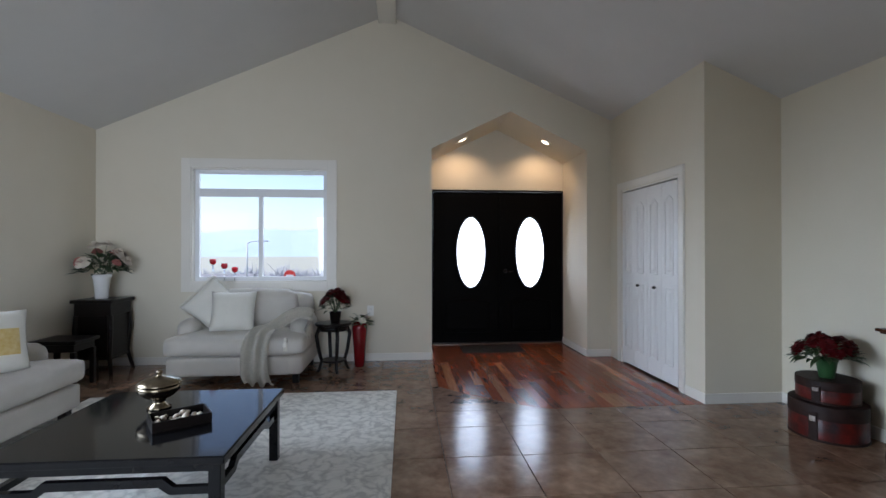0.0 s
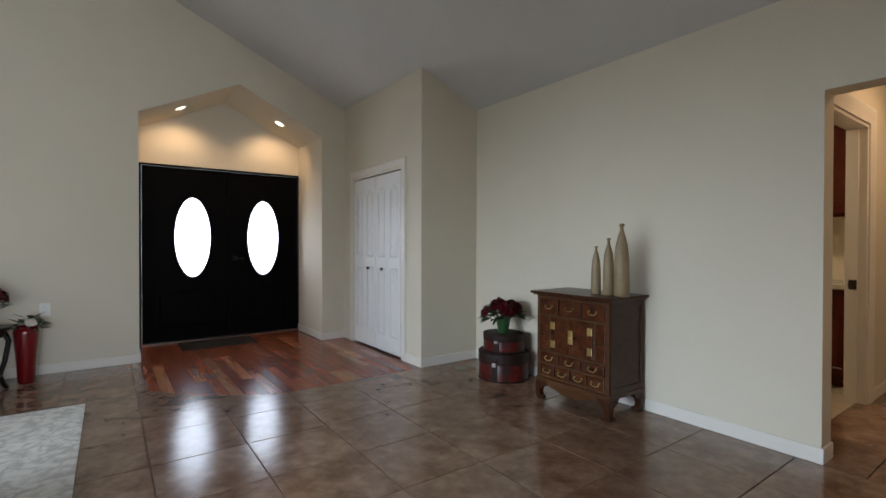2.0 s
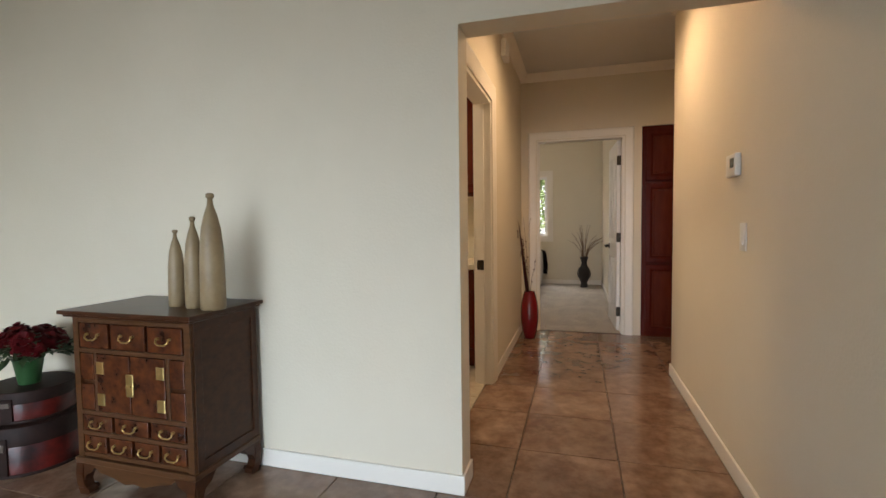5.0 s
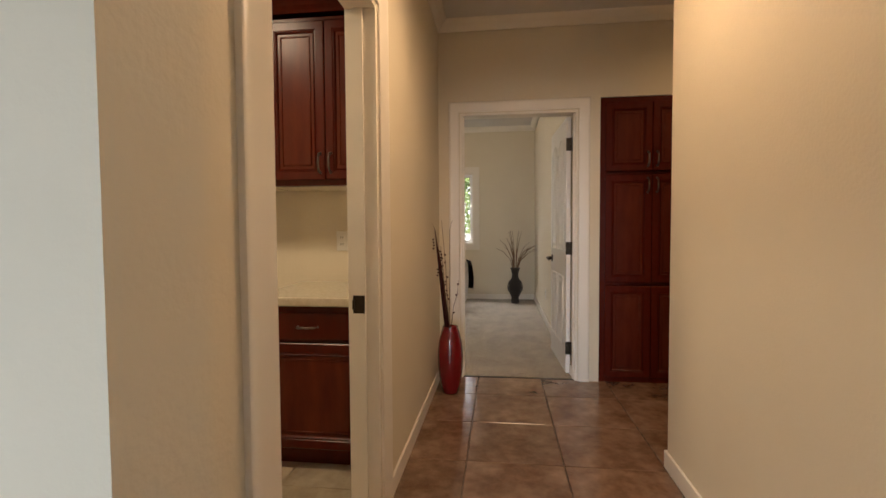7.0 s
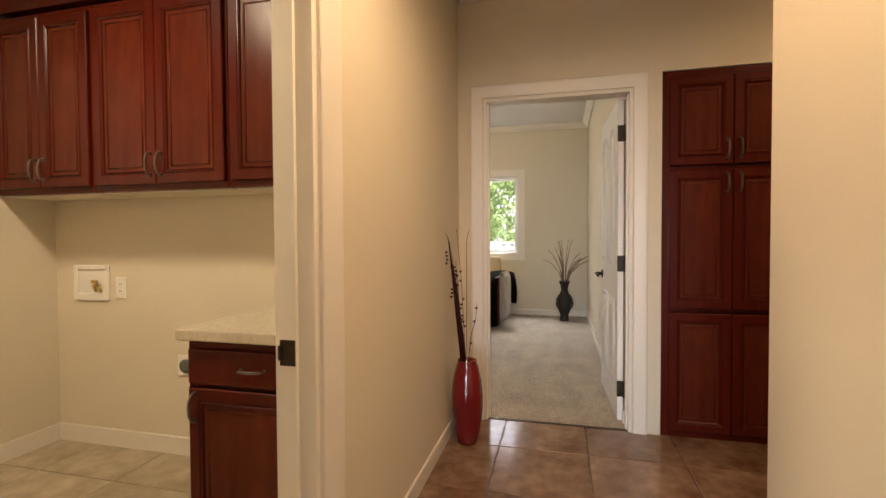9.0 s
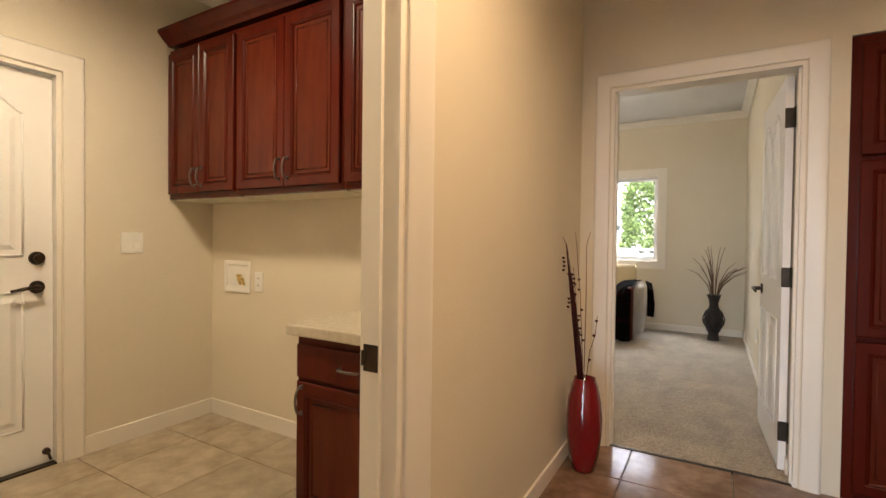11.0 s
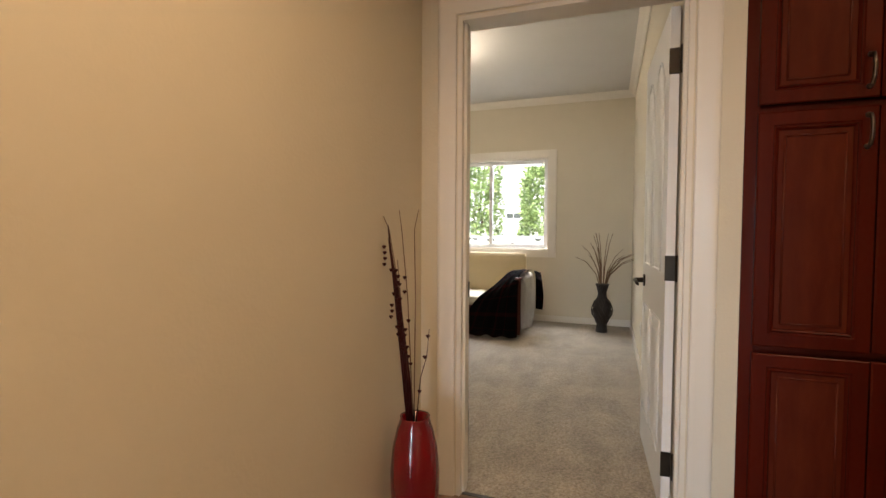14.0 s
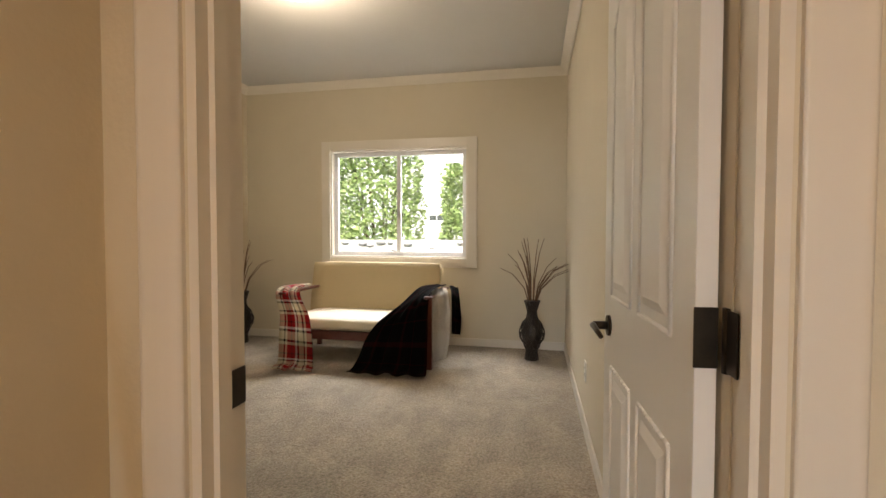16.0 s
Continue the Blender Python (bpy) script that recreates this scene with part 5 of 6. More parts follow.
def bouquet(parent, base, spread, height, kinds, n_leaf, seed, size=0.05, name="flower"):
    """Flower heads on stems with leaves between; kinds: (count, material, radius, label)."""
    rn = random.Random(seed)
    stems, leaves = bmesh.new(), bmesh.new()
    base = Vector(base)
    for count, mat, r, label in kinds:
        for _ in range(count):
            a, q = rn.uniform(0, 6.283), math.sqrt(rn.uniform(0.02, 1.0))
            top = base + Vector((math.cos(a) * spread * q, math.sin(a) * spread * q, height * (1 - 0.55 * q * q) * rn.uniform(0.88, 1.05)))
            tube(stems, [base, (base + top) / 2 + Vector((0, 0, height * 0.1)), top], 0.003, 0.002, 5)
            bm = bmesh.new()
            petal_head(bm, (0, 0, 0), r * rn.uniform(0.85, 1.15), 8, rn.random())
            tilt = Vector((math.cos(a) * q, math.sin(a) * q, 1.0)).to_track_quat("Z", "X").to_matrix().to_4x4()
            part(name, bm, mat, parent, label, Matrix.Translation(top) @ tilt)
    for _ in range(n_leaf):
        a, q = rn.uniform(0, 6.283), math.sqrt(rn.uniform(0.05, 1.1))
        p = base + Vector((math.cos(a) * spread * q * 0.8, math.sin(a) * spread * q * 0.8, height * (0.85 - 0.6 * q * q) * rn.uniform(0.6, 1.0)))
        leaf(leaves, p, (math.cos(a), math.sin(a), rn.uniform(-0.4, 0.7)), rn.uniform(0.7, 1.4) * size * 1.5, size * 0.32)
    part("stems", stems, M_LEAF, parent)
    part("foliage", leaves, M_LEAF, parent, "dark green leaves")


def sofa(name, label, m, width, depth, seats):
    """Deep sofa with T-shaped seat cushions, low rolled arms set back, and back cushions; faces -y."""
    s = thing(name, label, "sofa", m)
    h, d = width / 2, depth / 2
    bm = bmesh.new()
    soft_box(bm, -h + 0.02, -d + 0.02, 0.085, h - 0.02, d, 0.27, 0.004, 0.03)
    part("base", bm, M_LINEN, s)
    bm = bmesh.new()
    soft_box(bm, -h + 0.06, d - 0.20, 0.25, h - 0.06, d, 0.80, 0.012, 0.06)
    part("backrest", bm, M_LINEN, s)
    for k in range(seats):
        w = width / seats
        bm = bmesh.new()
        soft_box(bm, -h + k * w + 0.002, -d - 0.015, 0.275, -h + (k + 1) * w - 0.002, d - 0.22, 0.455, 0.02, 0.055, 10, 0.008)
        part("seat_cushion", bm, M_LINEN, s)
    for sg in (-1, 1):
        bm = bmesh.new()
        x0, x1 = sorted((sg * (h - 0.005), sg * (h - 0.185)))
        soft_box(bm, x0, -d + 0.24, 0.26, x1, d - 0.05, 0.575, 0.012, 0.075, 9, 0.006)
        part("arm", bm, M_LINEN, s)
    for k in range(seats):
        w = (width - 0.38) / seats
        bm = bmesh.new()
        soft_box(bm, -h + 0.19 + k * w, d - 0.36, 0.45, -h + 0.19 + (k + 1) * w, d - 0.16, 0.835, 0.025, 0.07, 9, 0.008)
        part("back_cushion", bm, M_LINEN, s)
    for x in (-h + 0.08, h - 0.08):
        for y in (-d + 0.10, d - 0.08):
            part("foot", boxes((x - 0.03, y - 0.03, 0, x + 0.03, y + 0.03, 0.09), bevel=0.004), M_DARKWOOD, s, "dark wooden foot")
    return s


sofa("armchair", "wide cream linen chair-and-a-half under the window", pose(-0.79, 5.13, 0), 1.26, 0.86, 1)
sofa("sofa", "long cream linen sofa against the side wall", pose(-2.07, 2.88, 0, 0, 0, 90), 2.2, 0.95, 2)


def pillow(label, m, w, h, t, mat, fringe=False, panel=False):
    p = thing("pillow", label, "pillow", m)
    bm = bmesh.new()
    pillow_mesh(bm, w, h, t, Matrix.Identity(4))
    part("cover", bm, mat, p)
    if fringe:
        bm = bmesh.new()
        rn = random.Random(2)
        for k in range(60):
            u = -w / 2 + w * (k + 0.5) / 60
            for z, sg in ((h / 2 * 0.97, 1), (-h / 2 * 0.97, -1)):
                tube(bm, [(u, 0, z), (u + rn.uniform(-0.006, 0.006), rn.uniform(-0.006, 0.006), z + sg * 0.028)], 0.0024, 0.0015, 4)
            for x, sg in ((w / 2 * 0.97, 1), (-w / 2 * 0.97, -1)):
                tube(bm, [(x, 0, u * h / w), (x + sg * 0.028, rn.uniform(-0.006, 0.006), u * h / w)], 0.0024, 0.0015, 4)
        part("fringe", bm, mat, p)
    if panel:
        bm = bmesh.new()
        n = 10
        rows_ = []
        for i in range(n + 1):
            row = []
            for j in range(n + 1):
                u, v = -0.42 + 1.0 * i / n, -0.45 + 0.8 * j / n
                row.append(bm.verts.new((u * w / 2, -(t / 2 * max(0.0, (1 - u ** 4) * (1 - v ** 4)) ** 0.6) - 0.006, v * h / 2)))
            rows_.append(row)
        for i in range(n):
            for j in range(n):
                bm.faces.new((rows_[i][j], rows_[i + 1][j], rows_[i + 1][j + 1], rows_[i][j + 1])).smooth = True
        part("print", bm, M_GOLDPRINT, p, "mustard yellow printed patch")
    return p


pillow("square ivory pillow leaning on the armchair", pose(-0.90, 5.02, 0.65, -14, 0, 4), 0.43, 0.41, 0.15, M_PILLOW)
pillow("ivory pillow with fringed edges, turned on its corner", pose(-1.14, 5.17, 0.70, -16, 42, 12), 0.42, 0.42, 0.14, M_PILLOW, fringe=True)
pillow("ivory pillow with a mustard print on the sofa", pose(-1.83, 3.42, 0.665, -14, 4, 66), 0.46, 0.42, 0.16, M_PILLOW, panel=True)
pillow("cream pillow at the back of the sofa", pose(-2.02, 3.30, 0.70, -16, 0, 80), 0.46, 0.44, 0.15, M_PILLOW)

# knitted throw over the armchair's arm and seat, down to the floor
bm = bmesh.new()
drape(bm, [(-0.13, 5.22, 0.42), (-0.14, 5.16, 0.60), (-0.25, 5.12, 0.645), (-0.40, 5.04, 0.60), (-0.55, 4.88, 0.515), (-0.66, 4.73, 0.475), (-0.69, 4.655, 0.36), (-0.69, 4.64, 0.14), (-0.64, 4.60, 0.03), (-0.62, 4.54, 0.02)],
      [(-0.115, 4.86, 0.30), (-0.12, 4.86, 0.50), (-0.19, 4.82, 0.565), (-0.27, 4.78, 0.53), (-0.35, 4.74, 0.485), (-0.42, 4.69, 0.465), (-0.45, 4.65, 0.30), (-0.44, 4.64, 0.12), (-0.40, 4.60, 0.03), (-0.38, 4.55, 0.02)], 0.044, 2.6, (2, 4), 3, 0.018)
throw = solid("knit_throw", bm, M_THROW, "ivory knitted throw spilling over the armchair", "blanket")
bm = bmesh.new()
rn = random.Random(6)
for k in range(14):
    tube(bm, [(-0.30, 4.655, 0.43), (-0.30 + rn.uniform(-0.02, 0.02), 4.625, 0.385), (-0.30 + rn.uniform(-0.035, 0.035), 4.62, 0.335)], 0.006, 0.005, 5)
lathe(bm, [(0.012, 0.41), (0.018, 0.42), (0.018, 0.44), (0.01, 0.455)], 10, (-0.30, 4.65))
part("tassel", bm, M_THROW, throw, "ivory yarn tassel")

# rug
bm = bmesh.new()
box(bm, -1.85, 1.15, 0.001, 0.72, 4.43, 0.012, 0.004)
solid("area_rug", bm, M_RUG, "ivory rug with a faint grey floral print", "rug")

# black coffee table
TX0, TX1, TY0, TY1, TZ = -0.90, 0.065, 2.21, 3.15, 0.42
tb = thing("coffee_table", "square black lacquer coffee table with open stretchers", "table", pose((TX0 + TX1) / 2, (TY0 + TY1) / 2, 0.012))
hx, hy = (TX1 - TX0) / 2, (TY1 - TY0) / 2
part("tabletop", boxes((-hx, -hy, TZ - 0.047, hx, hy, TZ - 0.012), bevel=0.006), M_LACQUER, tb)
part("apron", boxes((-hx + 0.03, -hy + 0.025, TZ - 0.082, hx - 0.03, -hy + 0.05, TZ - 0.047), (-hx + 0.03, hy - 0.05, TZ - 0.082, hx - 0.03, hy - 0.025, TZ - 0.047),
     (-hx + 0.025, -hy + 0.05, TZ - 0.082, -hx + 0.05, hy - 0.05, TZ - 0.047), (hx - 0.05, -hy + 0.05, TZ - 0.082, hx - 0.025, hy - 0.05, TZ - 0.047), bevel=0.003), M_LACQUER, tb)
for x in (-hx + 0.045, hx - 0.045):
    for y in (-hy + 0.045, hy - 0.045):
        part("leg", boxes((x - 0.025, y - 0.025, 0, x + 0.025, y + 0.025, TZ - 0.0475), bevel=0.004), M_LACQUER, tb)
HUMP = lambda q: [(-q, 0.245), (-q * 0.62, 0.245), (-q * 0.52, 0.275), (q * 0.52, 0.275), (q * 0.62, 0.245), (q, 0.245), (q, 0.275), (q * 0.66, 0.275), (q * 0.56, 0.31), (-q * 0.56, 0.31), (-q * 0.66, 0.275), (-q, 0.275)]
for sg in (-1, 1):
    bm = bmesh.new()
    prism(bm, HUMP(hx - 0.07), "y", sg * (hy - 0.045) - 0.014, sg * (hy - 0.045) + 0.014)
    part("stretcher", bm, M_LACQUER, tb)
    bm = bmesh.new()
    prism(bm, HUMP(hy - 0.07), "x", sg * (hx - 0.045) - 0.014, sg * (hx - 0.045) + 0.014)
    part("stretcher", bm, M_LACQUER, tb)

pot = thing("lidded_pot", "antique silver and brass lidded pot on the table", "pot", pose(-0.50, 2.84, TZ))
part("bowl", turned([(0.055, 0), (0.058, 0.008), (0.032, 0.025), (0.03, 0.045), (0.07, 0.065), (0.102, 0.095), (0.106, 0.115), (0.10, 0.125)], 32), M_POLISHED, pot)
part("lid", turned([(0.106, 0.126), (0.107, 0.132), (0.09, 0.148), (0.05, 0.162), (0.014, 0.167), (0.009, 0.178), (0.017, 0.187), (0.012, 0.197), (0.003, 0.199)], 32), M_POLISHED, pot)
tray = thing("serving_tray", "dark wooden tray holding cream shells", "tray", pose(-0.285, 2.60, TZ, 0, 0, 34))
part("tray_body", boxes((-0.125, -0.085, 0, 0.125, 0.085, 0.008), (-0.125, -0.085, 0.008, 0.125, -0.077, 0.05), (-0.125, 0.077, 0.008, 0.125, 0.085, 0.05), (-0.125, -0.077, 0.008, -0.117, 0.077, 0.05), (0.117, -0.077, 0.008, 0.125, 0.077, 0.05), bevel=0.002), M_DARKWOOD, tray)
rn = random.Random(8)
for k in range(26):
    bm = bmesh.new()
    x, y, r = rn.uniform(-0.1, 0.1), rn.uniform(-0.062, 0.062), rn.uniform(0.010, 0.019)
    lathe(bm, [(r * 0.4, -r * 0.5), (r, 0), (r * 0.7, r * 0.4), (r * 0.2, r * 0.8)], 8)
    part("shell", bm, M_CREAMSTUFF, tray, m=pose(x, y, 0.008 + 0.5 * 0.015 + 0.012 * (k % 3), rn.uniform(-40, 40), rn.uniform(-40, 40), 0))

# corner plant stand, low stool beside it, white vase of flowers
st = thing("plant_stand", "black carved plant stand in the corner", "stand", pose(-2.32, 5.36, 0))
part("top", boxes((-0.2, -0.2, 0.725, 0.2, 0.2, 0.76), bevel=0.006), M_DARKWOOD, st)
part("apron", boxes((-0.175, -0.175, 0.60, 0.175, 0.175, 0.725), bevel=0.004), M_DARKWOOD, st)
part("panel_box", boxes((-0.165, -0.165, 0.18, 0.165, 0.165, 0.60), bevel=0.004), M_DARKWOOD, st)
part("shelf", boxes((-0.17, -0.17, 0.16, 0.17, 0.17, 0.18), bevel=0.003), M_DARKWOOD, st)
for x in (-0.16, 0.16):
    for y in (-0.16, 0.16):
        bm = bmesh.new()
        tube(bm, [(x, y, 0.6), (x * 1.05, y * 1.05, 0.45), (x * 0.95, y * 0.95, 0.2), (x * 1.18, y * 1.18, 0.0)], 0.026, 0.018, 8)
        part("leg", bm, M_DARKWOOD, st)
sl = thing("low_stool", "low black stool beside the plant stand", "stool", pose(-2.33, 4.83, 0))
part("seat", boxes((-0.2, -0.17, 0.41, 0.2, 0.17, 0.445), bevel=0.008), M_DARKWOOD, sl)
part("apron", boxes((-0.17, -0.14, 0.34, 0.17, 0.14, 0.41), bevel=0.004), M_DARKWOOD, sl)
for x in (-0.16, 0.16):
    for y in (-0.13, 0.13):
        part("leg", boxes((x - 0.02, y - 0.02, 0, x + 0.02, y + 0.02, 0.34), bevel=0.004), M_DARKWOOD, sl)
wv = thing("flower_vase", "white ceramic vase of cream and pink flowers", "vase", pose(-2.32, 5.33, 0.76))
part("vase_body", turned([(0.055, 0), (0.06, 0.01), (0.062, 0.10), (0.075, 0.2), (0.092, 0.25), (0.085, 0.252), (0.06, 0.2), (0.05, 0.19)], 28), M_WHITECER, wv)
bouquet(wv, (0, 0, 0.22), 0.23, 0.34, [(7, M_WHITEPETAL, 0.068, "cream bloom"), (4, M_PINKPETAL, 0.05, "dusty pink bloom")], 210, 3, 0.06)

# round side table with cabriole legs, poinsettia on it, red vase beside it
sd = thing("side_table", "round black side table with curved legs", "table", pose(0.045, 5.22, 0))
part("tabletop", turned([(0.165, 0.475), (0.185, 0.48), (0.19, 0.492), (0.185, 0.502), (0.17, 0.505)], 32), M_DARKWOOD, sd)
part("apron", turned([(0.15, 0.425), (0.155, 0.475), (0.14, 0.475)], 28), M_DARKWOOD, sd)
part("lower_shelf", turned([(0.12, 0.10), (0.13, 0.11), (0.12, 0.12)], 24), M_DARKWOOD, sd)
for k in range(4):
    a = math.pi / 4 + k * math.pi / 2 - 0.4
    bm = bmesh.new()
    tube(bm, [(r * math.cos(a), r * math.sin(a), z) for r, z in ((0.14, 0.46), (0.175, 0.38), (0.15, 0.22), (0.12, 0.11), (0.145, 0.03), (0.165, 0.0))], 0.021, 0.015, 8)
    part("leg", bm, M_DARKWOOD, sd)
pp = thing("poinsettia", "potted red flowers on the side table", "flower pot", pose(0.07, 5.18, 0.505))
part("pot", turned([(0.045, 0), (0.06, 0.11), (0.064, 0.115), (0.055, 0.11), (0.05, 0.09)], 20), M_DARKWOOD, pp)
bouquet(pp, (0, 0, 0.10), 0.13, 0.24, [(20, M_REDPETAL, 0.055, "red bloom")], 80, 12, 0.05)
rv = thing("floor_vase", "dark red vase with greenery and a cream rose", "vase", pose(0.30, 5.38, 0))
part("vase_body", turned([(0.05, 0), (0.055, 0.02), (0.07, 0.25), (0.085, 0.42), (0.08, 0.46), (0.06, 0.47), (0.066, 0.475), (0.05, 0.45), (0.04, 0.40)], 28), M_REDCER, rv)
bouquet(rv, (0.02, 0, 0.42), 0.10, 0.17, [(2, M_WHITEPETAL, 0.04, "cream rose")], 55, 21, 0.05)
plate("wall_outlet", "cream wall outlet beside the side table", pose(0.40, YE - 0.001, 0.57), 0.075, 0.118, 1, "outlet", True)

# red goblets on the window sill
for k, (x, hgt) in enumerate(((-1.36, 0.235), (-1.235, 0.185), (-1.12, 0.145))):
    g = thing("candle_goblet", "ruby glass goblet candle holder on the sill", "candle holder", pose(x, 5.69, W[2] + 0.015), "sill goblets")
    part("stem", turned([(0.026, 0), (0.024, 0.004), (0.005, 0.01), (0.005, hgt - 0.06), (0.02, hgt - 0.052)], 16), M_GLASS, g, "clear glass stem")
    part("cup", turned([(0.012, hgt - 0.053), (0.032, hgt - 0.035), (0.036, hgt - 0.012), (0.031, hgt + 0.012), (0.028, hgt + 0.01)], 20), M_RUBY, g, "ruby red cup")

# doormat
solid("doormat", boxes((1.50, 5.90, 0.002, 2.28, 6.36, 0.014), bevel=0.003), M_MAT, "black rectangular doormat inside the entry", "mat")

# ---- chest of drawers ----
cs = thing("chest_of_drawers", "brass-mounted burl and rosewood chest on curled feet", "chest", pose(3.49, 2.665, 0, 0, 0, -90))
CWD, CDP = 0.62, 0.385
part("top", boxes((-0.04, -0.04, 0.792, CWD + 0.04, CDP + 0.012, 0.81), (-0.025, -0.025, 0.78, CWD + 0.025, CDP + 0.008, 0.792), bevel=0.004), M_ROSE, cs)
part("carcass", boxes((0, 0.012, 0.165, CWD, CDP, 0.78), bevel=0.003), M_ROSE, cs)
bm = boxes((0, -0.002, 0.165, 0.03, 0.012, 0.78), (CWD - 0.03, -0.002, 0.165, CWD, 0.012, 0.78))
for z in (0.765, 0.635, 0.365, 0.275, 0.18):
    box(bm, 0.03, -0.002, z - 0.009, CWD - 0.03, 0.012, z + 0.009, 0.002)
for x in (0.118, CWD - 0.118):
    box(bm, x - 0.008, -0.002, 0.374, x + 0.008, 0.012, 0.626, 0.002)
part("face_frame", bm, M_EDGE, cs)
for x0, x1 in ((-0.006, -0.0005), (CWD + 0.0005, CWD + 0.006)):
    for y0, y1, z0, z1 in ((0.012, 0.05, 0.166, 0.779), (CDP - 0.035, CDP, 0.166, 0.779), (0.05, CDP - 0.035, 0.735, 0.779), (0.05, CDP - 0.035, 0.166, 0.205)):
        part("side_rail", boxes((x0, y0, z0, x1, y1, z1), bevel=0.001), M_ROSE, cs)


def bail(x, z):
    bm = bmesh.new()
    tube(bm, [(x - 0.03, -0.004, z), (x - 0.03, -0.014, z)], 0.006, seg=8)
    tube(bm, [(x + 0.03, -0.004, z), (x + 0.03, -0.014, z)], 0.006, seg=8)
    tube(bm, [(x - 0.03, -0.014, z), (x - 0.032, -0.018, z - 0.012), (x - 0.016, -0.02, z - 0.022), (x + 0.016, -0.02, z - 0.022), (x + 0.032, -0.018, z - 0.012), (x + 0.03, -0.014, z)], 0.0035, seg=6)
    return bm


def drawers(z0, z1, xs, handles=True):
    for a, c in zip(xs, xs[1:]):
        d = part("drawer", boxes((a + 0.008, -0.004, z0, c - 0.008, 0.010, z1), bevel=0.003), M_BURL, cs)
        if handles:
            part("bail_handle", bail((a + c) / 2, (z0 + z1) / 2 + 0.008), M_BRASS, d, "brass bail handle")


i0, i1 = 0.03, CWD - 0.03
drawers(0.647, 0.752, (i0, 0.205, 0.40, i1))
drawers(0.287, 0.354, (i0, 0.205, 0.40, i1))
drawers(0.192, 0.264, (i0, 0.17, 0.31, 0.45, i1))
for x0, x1 in ((i0, 0.11), (CWD - 0.11, i1)):
    for z0, z1 in ((0.377, 0.49), (0.508, 0.623)):
        part("small_drawer", boxes((x0 + 0.003, -0.003, z0, x1 - 0.003, 0.010, z1), bevel=0.003), M_BURL, cs)
for k, (x0, x1) in enumerate(((0.128, 0.308), (0.312, CWD - 0.128))):
    d = part("cupboard_door", boxes((x0, -0.005, 0.377, x1, 0.010, 0.623), bevel=0.003), M_BURL, cs)
    hx_ = x0 + 0.022 if k == 0 else x1 - 0.022
    for z in (0.43, 0.565):
        part("hinge_plate", boxes((hx_ - 0.02, -0.009, z - 0.026, hx_ + 0.02, -0.0045, z + 0.026), bevel=0.002), M_BRASS, d, "square brass hinge plate")
lk = part("lock_plate", boxes((0.29, -0.01, 0.455, 0.33, -0.0052, 0.55), bevel=0.003), M_BRASS, cs, "tall brass lock plate")
part("lock_bar", boxes((0.297, -0.018, 0.495, 0.323, -0.0105, 0.506), bevel=0.002), M_BRASS, lk)
part("plinth", boxes((-0.012, -0.012, 0.14, CWD + 0.012, CDP, 0.166), bevel=0.004), M_EDGE, cs)
bm = bmesh.new()
prism(bm, [(0.08, 0.139), (CWD - 0.08, 0.139), (CWD - 0.12, 0.11), (CWD - 0.2, 0.095), (CWD / 2 + 0.05, 0.075), (CWD / 2, 0.085), (CWD / 2 - 0.05, 0.075), (0.2, 0.095), (0.12, 0.11)], "y", -0.008, 0.008)
part("skirt", bm, M_EDGE, cs)
for sx, x in ((1, 0.0), (-1, CWD)):
    for sy, y in ((1, 0.0), (-1, CDP - 0.012)):
        bm = bmesh.new()
        prof = [(0, 0.139), (0.11, 0.139), (0.085, 0.105), (0.052, 0.09), (0.038, 0.06), (0.045, 0.03), (0.062, 0.025), (0.068, 0.008), (0.055, 0.0), (0.012, 0.0), (0.0, 0.03), (-0.006, 0.09)]
        prism(bm, [(x + sx * (u - 0.008), z) for u, z in prof], "y", min(y + sy * -0.008, y + sy * 0.03), max(y + sy * -0.008, y + sy * 0.03))
        prism(bm, [(y + sy * (u - 0.009), z - 0.0004) for u, z in prof], "x", min(x - sx * 0.0085, x + sx * 0.03), max(x - sx * 0.0085, x + sx * 0.03))
        part("foot", bm, M_ROSE, cs)

# three tapered bottles
for x, y, r, h in ((3.655, 2.27, 0.034, 0.335), (3.635, 2.155, 0.038, 0.39), (3.62, 2.045, 0.05, 0.485)):
    bo = thing("bottle", "tall tapered tan stoneware bottle on the chest", "bottle", pose(x, y, 0.81), "bottles on the chest")
    part("bottle_body", turned([(r * 0.92, 0), (r, 0.006), (r * 0.99, h * 0.3), (r * 0.92, h * 0.52), (r * 0.76, h * 0.70), (r * 0.50, h * 0.82), (r * 0.27, h * 0.89), (r * 0.20, h * 0.95)], 24), M_BOTTLE, bo)
    part("lip", turned([(r * 0.20, h * 0.95), (r * 0.33, h * 0.965), (r * 0.33, h * 0.99), (r * 0.18, h)], 18), M_BOTTLE, bo)


